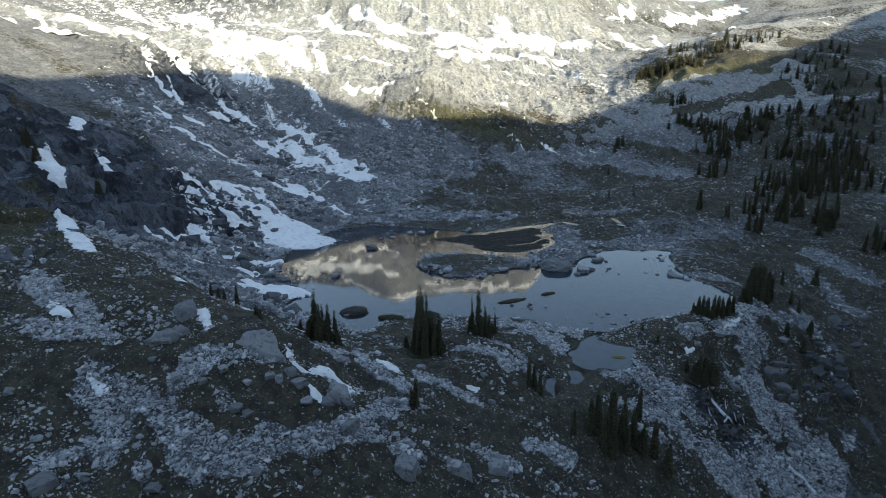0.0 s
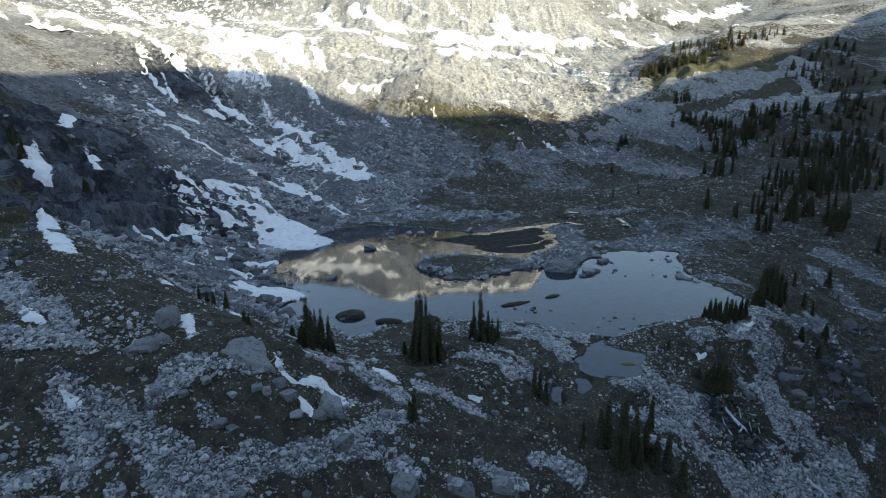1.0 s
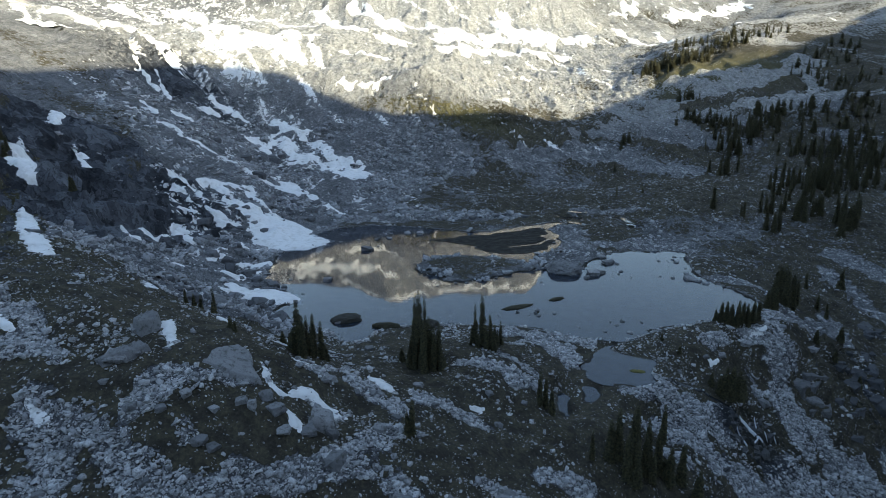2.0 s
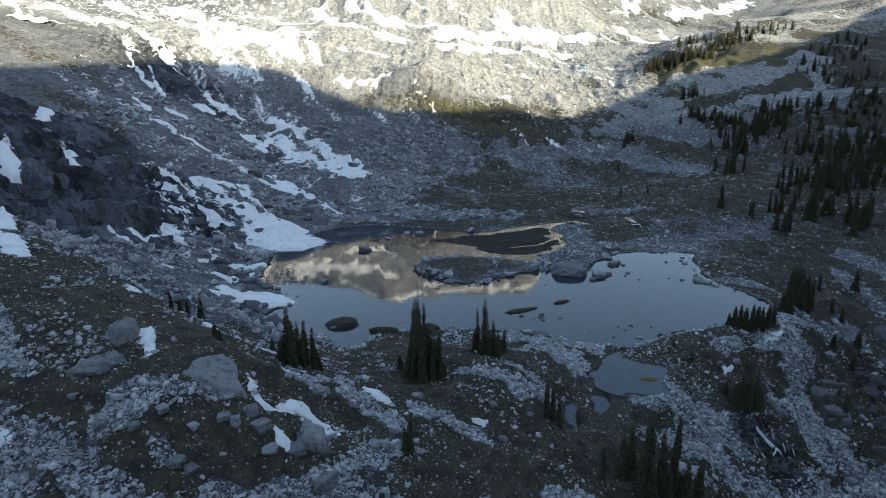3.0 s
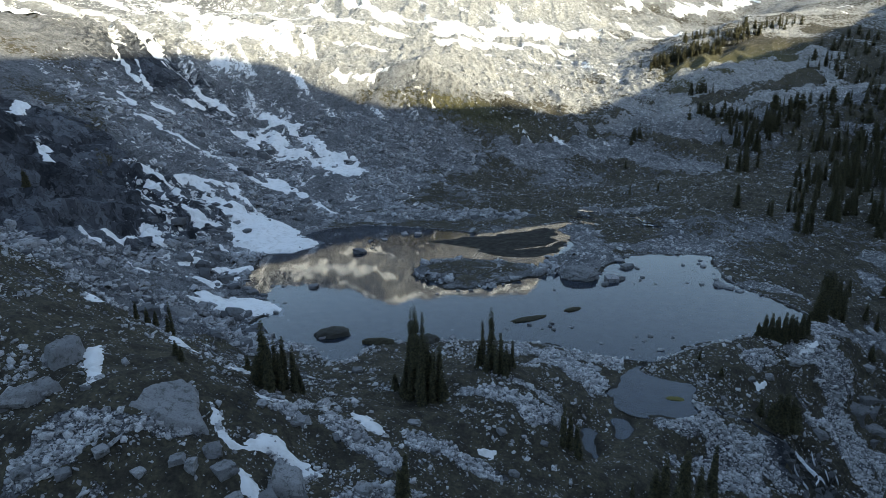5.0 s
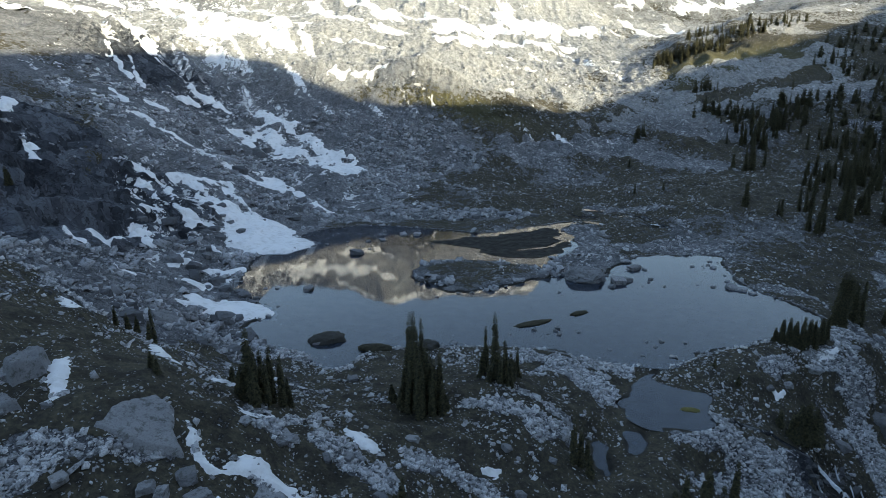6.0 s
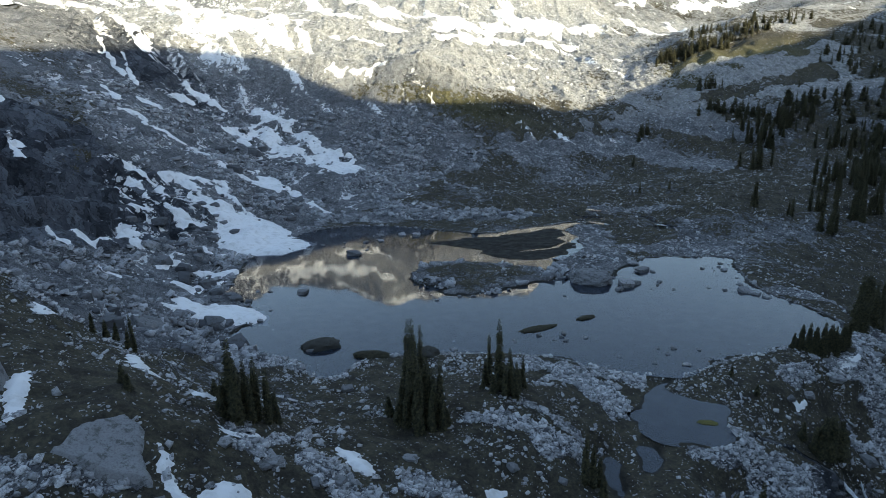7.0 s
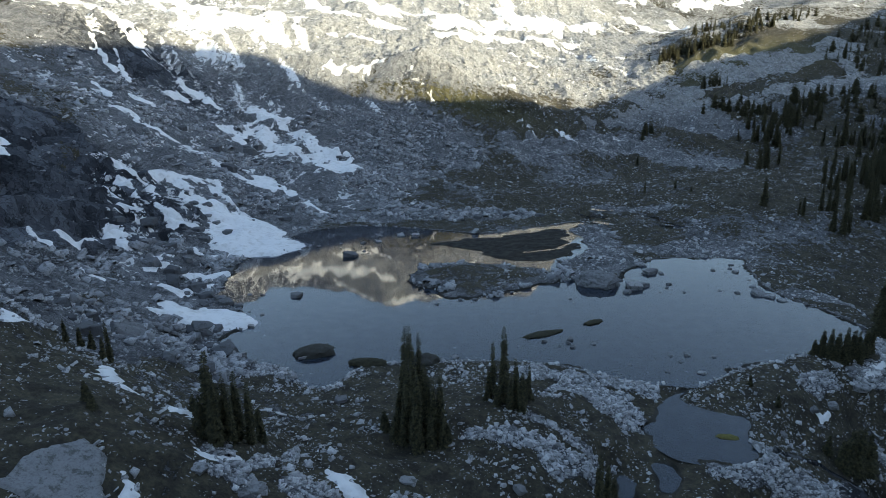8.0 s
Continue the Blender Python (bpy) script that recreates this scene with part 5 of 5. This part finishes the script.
def fir(seed, slim, bare=0.03, ragged=0.25, sparse=1.0):
    """A subalpine fir one unit high: tapered trunk, drooping whorls of needle sprays."""
    r = random.Random(seed)
    root = new("fir_tree")
    bm = bmesh.new()
    rings = []
    for k in range(7):
        h = k / 6
        rad = 0.014 * (1 - h) + 0.0015
        rings.append([bm.verts.new((rad * math.cos(a) + 0.004 * math.sin(3 * h + seed), rad * math.sin(a), h * 0.985)) for a in np.arange(7) * math.tau / 7])
    for a, b in zip(rings, rings[1:]):
        for k in range(7):
            bm.faces.new((a[k], a[(k + 1) % 7], b[(k + 1) % 7], b[k]))
    part("trunk", bm, BARK, root)
    bm = bmesh.new()
    h = bare
    while h < 0.995:
        reach = slim * (0.16 + 0.84 * (1 - h) ** 0.75) * (1 - 0.5 * max(0, 0.10 - h) / 0.10)
        reach *= 1 + ragged * noise.noise(Vector((h * 9, seed * 3.3, 0)))
        turn = r.uniform(0, 6.3)
        arms = (7 if h < 0.8 else 5) if sparse == 1 else 5
        for k in range(arms):
            if r.random() < 0.07:
                continue
            a = turn + k * math.tau / arms + r.uniform(-0.3, 0.3)
            long = reach * r.uniform(0.65, 1.15)
            droop = long * r.uniform(0.25, 0.6) * (1 if h < 0.85 else -0.4)
            out, side = Vector((math.cos(a), math.sin(a), 0)), Vector((-math.sin(a), math.cos(a), 0))
            foot = Vector((0, 0, h)) + out * 0.004
            mid = foot + out * long * 0.55 + Vector((0, 0, -droop * 0.35))
            tip = foot + out * long + Vector((0, 0, -droop))
            wide = long * r.uniform(0.34, 0.5) * (1 if sparse == 1 else 1.35)
            sag = Vector((0, 0, -wide * 0.45))
            p = [bm.verts.new(v) for v in (foot, mid + side * wide + sag, tip, mid - side * wide + sag, mid + Vector((0, 0, wide * 0.15)))]
            bm.faces.new((p[0], p[1], p[4]))
            bm.faces.new((p[1], p[2], p[4]))
            bm.faces.new((p[2], p[3], p[4]))
            bm.faces.new((p[3], p[0], p[4]))
            for s in (-1, 1):
                q = foot.lerp(tip, r.uniform(0.45, 0.75))
                e = q + side * s * wide * r.uniform(1.0, 1.6) + out * long * 0.28 + sag * 1.3
                bm.faces.new([bm.verts.new(v) for v in (q, q + out * long * 0.2 + Vector((0, 0, 0.003)), e)])
        h += (0.026 if h < 0.7 else 0.021) * sparse * r.uniform(0.8, 1.2)
    part("crown", bm, NEEDLES, root)
    return root


FIRS = [fir(1, 0.085), fir(2, 0.10, 0.06), fir(3, 0.12), fir(4, 0.15, 0.02, 0.35), fir(5, 0.075, 0.12, 0.4), fir(6, 0.19, 0.01, 0.35)]
first_used = set()


def stand(kind, x, y, high, label, group, fat=1.0, lean=0.0):
    r = random.Random(int(x * 71 + y * 13 + high))
    m = pose(x, y, at(x, y) - 0.08 * high * 0.3, r.uniform(-2, 2) + lean, r.uniform(-2, 2), r.uniform(0, 360)) @ Matrix.Diagonal((high * fat, high * fat, high, 1))
    if kind not in first_used:
        first_used.add(kind)
        ob = FIRS[kind]
        ob.matrix_basis = m
    else:
        ob = copy_thing(FIRS[kind], m)
        ob.matrix_basis = m
    return tagged(ob, label, "tree", group)


for k, (x, y, h) in enumerate([(-17.3, -18.4, 7.5), (-16.3, -17.6, 6.0), (-15.6, -17.2, 6.4), (-14.6, -17.3, 5.7), (-16.6, -19.4, 6.1), (-17.9, -18.8, 3.6), (-15.6, -18.6, 4.9),
                               (-15.1, -13.6, 3.0), (-18.4, -18.2, 2.4), (-14.4, -15.2, 2.4), (-17.1, -17.2, 4.6)]):
    stand([2, 0, 1, 1, 2, 3, 1, 3, 5, 5, 3][k], x, y, h, "slim dark fir in a clump by the lake", "fir clump on the western knoll", 1.1)
for k, (x, y, h) in enumerate([(-3.2, -3.0, 11.0), (-2.5, -3.1, 10.2), (-1.9, -6.6, 11.4), (-1.5, -2.3, 10.0), (-2.4, -8.2, 8.5), (-0.5, -8.4, 7.0), (0.1, -8.9, 6.9), (0.7, -8.6, 6.8),
                               (-1.6, -9.5, 7.6), (-3.7, -4.6, 4.5), (1.0, -9.8, 3.9), (-2.9, -9.0, 4.3), (-0.2, -10.1, 4.0), (-2.6, -5.4, 7.6), (-0.9, -5.6, 7.2)]):
    stand([0, 4, 0, 4, 1, 2, 1, 2, 2, 3, 3, 3, 3, 1, 1][k], x, y, h, "tall narrow dark fir in a dense clump", "tall fir clump before the lake", 1.0)
for k, (x, y, h) in enumerate([(6.5, 0.1, 6.9), (7.6, -1.6, 9.1), (8.7, -2.9, 6.2), (10.5, 0.8, 3.9), (9.1, -3.8, 4.9), (6.7, -2.8, 2.5), (8.0, -3.5, 4.1), (9.8, -1.4, 3.2), (6.0, 0.3, 3.2)]):
    stand([4, 0, 1, 1, 2, 5, 2, 2, 3][k], x, y, h, "narrow dark fir standing before the water", "fir clump on the knoll", 1.1)
for k, (x, y, h) in enumerate([(14.6, -15.0, 5.5), (15.5, -14.3, 4.8), (16.9, -11.8, 3.4), (-2.3, -30.5, 4.6), (-2.7, -30.8, 3.0), (16.1, -16.2, 2.6)]):
    stand([1, 2, 3, 2, 3, 5][k], x, y, h, "lone dark fir on the heather slope", "single firs on the slope", 1.15)
for k, (x, y, h) in enumerate([(54.1, 18.2, 4.0), (54.8, 17.5, 4.6), (55.5, 17.0, 4.3), (57.1, 17.8, 4.6), (57.8, 17.4, 4.5), (59.0, 17.8, 4.1), (60.2, 18.3, 4.3), (61.7, 19.2, 4.4),
                               (53.3, 18.6, 2.4), (56.3, 16.4, 4.0), (58.6, 16.6, 3.8)]):
    stand([3, 2, 3, 2, 3, 2, 3, 2, 5, 3, 2][k], x, y, h, "small dark fir in a row at the shore", "fir row at the eastern shore", 1.4)
for k, (x, y, h) in enumerate([(68.4, 26.9, 6.1), (71.5, 31.5, 8.8), (74.0, 34.0, 9.2), (76.5, 36.6, 8.6), (79.2, 38.7, 7.2), (67.7, 24.7, 5.0), (78.8, 36.3, 6.8), (66.5, 25.0, 3.9),
                               (72.0, 28.5, 6.6), (75.0, 31.0, 6.4)]):
    stand([2, 3, 2, 3, 2, 3, 2, 5, 3, 2][k], x, y, h, "bushy dark fir in a thicket on the slope", "fir thicket east of the lake", 1.25)
for k, (x, y, h) in enumerate([(48.0, 0.8, 5.6), (48.9, 0.6, 6.4), (50.5, 1.2, 5.6), (47.1, 1.0, 3.6), (51.7, 1.9, 3.6), (49.8, 2.4, 4.4)]):
    stand([5, 3, 5, 5, 5, 3][k], x, y, h, "bushy dark fir above the outlet", "firs above the outlet", 1.1)
for k, (x, y, h) in enumerate([(-104, 57, 5.6), (-103, 58.6, 4.6), (-106, 60, 6.2), (-108, 62, 4.8), (-101.6, 55.4, 3.8), (-111, 69, 5.2), (-84, 50, 4.2), (-82.6, 48.6, 3.2)]):
    stand([2, 3, 2, 3, 5, 2, 3, 5][k], x, y, h, "dark fir on a ledge of the cliff", "firs on the western cliff", 1.3)
for k, (x, y, h) in enumerate([(-34.2, -1.2, 5.0), (-33.9, -3.0, 2.7), (-38.7, -1.0, 2.6), (-38.0, 0.2, 2.6), (-37.3, 1.0, 2.3)]):
    stand([0, 3, 3, 5, 5][k], x, y, h, "small fir on the western hump", "firs on the western hump", 1.1)
for k, (x, y, h) in enumerate([(32.3, -14.6, 6.2), (22.7, -22.0, 6.1), (23.9, -21.8, 7.9), (26.2, -20.7, 8.4), (28.3, -20.6, 7.2), (29.5, -20.9, 6.3), (32.8, -20.9, 6.2), (24.5, -24.2, 6.9),
                               (30.8, -21.9, 5.4), (20.3, -22.7, 4.4), (27.2, -22.4, 6.0), (34.4, -22.6, 5.2),
                               (25.5, -24.5, 6.4), (28.0, -23.6, 5.2)]):
    stand([2, 3, 2, 3, 2, 3, 3, 3, 5, 2, 3, 5, 3, 2][k], x, y, h, "bushy dark fir in a low thicket", "fir thicket on the low slope", 1.0)
for k, (x, y, h) in enumerate([(86.4, 100.1, 8.1), (62.5, 124.2, 3.8), (71.6, 124.1, 2.9), (73.2, 167.4, 4.0), (75.0, 120.2, 1.9), (112.7, 115.3, 6.7), (115.1, 116.3, 5.1), (95.0, 83.5, 6.3),
                               (96.5, 81.9, 6.6), (98.6, 83.0, 6.6), (108.0, 91.4, 6.6), (109.5, 89.8, 7.0), (120.6, 92.0, 8.2), (121.8, 91.1, 8.2), (122.3, 88.2, 8.1),
                               (132.6, 117.2, 8.3), (137.8, 121.1, 7.5), (88.4, 49.2, 4.7), (99.4, 53.1, 5.5), (84.5, 37.7, 3.7), (85.4, 35.3, 3.7), (192.6, 246.3, 9.0)]):
    stand([3, 2, 5, 3][k % 4], x, y, h, "dark fir scattered on the eastern slope", "scattered firs on the eastern slope", 1.1)

for k, (x, y, h) in enumerate([(-19.0, -14.2, 2.6), (-17.8, -11.0, 2.4), (-16.6, -9.6, 2.2), (-20.6, -13.6, 2.0), (-3.6, -8.6, 2.6), (-1.4, -10.6, 2.4), (1.4, -9.4, 2.2), (-4.9, -6.2, 2.4),
                               (5.8, -0.2, 1.8), (7.6, -1.2, 1.9), (9.4, -0.4, 1.8), (10.6, 0.0, 1.6), (46.2, 2.2, 2.4), (50.8, 3.6, 2.6), (52.6, 3.0, 2.0), (30.4, -21.0, 2.8),
                               (-24.6, -21.6, 1.6), (-23.8, -22.4, 1.4), (42.0, 6.4, 1.6), (40.0, 9.6, 1.5), (75.4, 22.0, 3.0), (78.0, 19.4, 2.6), (83.0, 26.0, 3.4), (80.6, 15.0, 2.6)]):
    stand(5, x, y, h, "low bushy fir scrub on dark heather", "low fir scrub", 1.5)

# the wood on the eastern slope and on the sunlit shoulder
forest = random.Random(11)
CLUMPS = [(126, 176, 9, 10), (134, 184, 10, 12), (131, 128, 9, 12), (142, 140, 12, 16), (160, 168, 14, 18), (152, 130, 9, 10),
          (112, 150, 14, 5), (168, 150, 12, 12), (115, 102, 9, 7), (125, 94, 9, 7), (124, 120, 9, 6), (98, 92, 6, 4), (143, 135, 10, 8), (170, 165, 10, 8), (126, 78, 8, 5), (144, 192, 8, 8)]
for cx, cy, spread, count in CLUMPS:
    for k in range(int(count * 1.5)):
        x, y = cx + forest.gauss(0, spread * 0.55), cy + forest.gauss(0, spread * 0.45)
        stand(forest.choice([1, 2, 2, 3, 3]), x, y, forest.uniform(4.5, 9.5), "dark fir in open wood on a stony slope", "wood on the eastern slope", 1.1)


def joined_wood(name, spots, label):
    """Far firs that nobody would count, in one mesh."""
    vs, fs, mats, n = [], [], [], 0
    for k, x, y, h in spots:
        turn, fat = forest.uniform(0, 6.3), h * forest.uniform(1.0, 1.3)
        c, s = math.cos(turn) * fat, math.sin(turn) * fat
        foot = at(x, y) - 0.1
        for slot, ob in enumerate(FAR_FIRS[k].children):
            me = ob.data
            co = np.empty(len(me.vertices) * 3)
            me.vertices.foreach_get("co", co)
            co = co.reshape(-1, 3)
            me.calc_loop_triangles()
            tri = np.empty(len(me.loop_triangles) * 3, np.int32)
            me.loop_triangles.foreach_get("vertices", tri)
            vs.append(np.stack([co[:, 0] * c - co[:, 1] * s + x, co[:, 0] * s + co[:, 1] * c + y, co[:, 2] * h + foot], 1))
            fs.append(tri.reshape(-1, 3) + n)
            mats.append(np.full(len(tri) // 3, 0 if ob.name.startswith("trunk") else 1))
            n += len(co)
    me = mesh_from(name, np.vstack(vs), np.vstack(fs), False)
    me.materials.append(BARK)
    me.materials.append(NEEDLES)
    me.polygons.foreach_set("material_index", np.concatenate(mats).astype(np.int32))
    return tagged(new(name, me), label, "trees", kind="stuff")


FAR_FIRS = [fir(21, 0.12, 0.02, 0.3, 1.9), fir(22, 0.15, 0.02, 0.35, 1.9), fir(23, 0.19, 0.01, 0.4, 2.0), fir(24, 0.30, 0.0, 0.5, 2.2)]
shoulder = []
for cx, cy, spread, count in [(120, 281, 6, 24), (127, 287, 7, 26), (136, 282, 8, 28), (144, 292, 9, 28), (152, 284, 8, 26), (160, 294, 9, 24), (168, 304, 10, 18), (176, 296, 9, 14), (150, 312, 10, 16), (186, 308, 11, 12), (200, 316, 12, 10)]:
    for k in range(count):
        shoulder.append((forest.choice([0, 1, 1, 2, 3]), cx + forest.gauss(0, spread * 0.6), cy + forest.gauss(0, spread * 0.4), forest.uniform(3, 7)))
joined_wood("shoulder_wood", shoulder, "sunlit olive-green firs on a rocky shoulder")
far_wood = []
for cx, cy, spread, count in [(190, 196, 14, 34), (205, 230, 16, 22), (178, 178, 14, 28), (152, 204, 10, 20), (130, 200, 6, 18), (120, 206, 5, 12), (126, 232, 6, 14), (215, 262, 12, 18), (168, 196, 10, 24), (160, 152, 10, 20), (226, 280, 12, 12), (195, 245, 8, 12), (85, 195, 5, 8)]:
    for k in range(count):
        far_wood.append((forest.choice([0, 1, 1, 2, 2, 3]), cx + forest.gauss(0, spread * 0.6), cy + forest.gauss(0, spread * 0.5), forest.uniform(3.2, 7.0)))
joined_wood("far_wood", far_wood, "dark open fir wood far up a stony slope")
for model in FAR_FIRS:
    for ob in list(model.children) + [model]:
        bpy.data.objects.remove(ob)

# ---------------------------------------------------------------- single talus blocks on the hump
BLOCK_MESHES = []
for v, f in BLOCKS:
    me = mesh_from("stone", v, f, False)
    me.materials.append(TALUS_SINGLE)
    BLOCK_MESHES.append(me)
land = bpy.data.objects["ground"]
for x, y, s in LOOSE:
    r = random.Random(int(x * 97 + y * 41))
    ob = new("stone", r.choice(BLOCK_MESHES))
    ob.parent = land
    high = s * r.uniform(0.45, 0.8)
    ob.matrix_basis = pose(x, y, at(x, y) + high * 0.28, r.gauss(0, 18), r.gauss(0, 18), r.uniform(0, 360)) @ Matrix.Diagonal((s * r.uniform(0.8, 1.35), s * r.uniform(0.7, 1.1), high, 1))
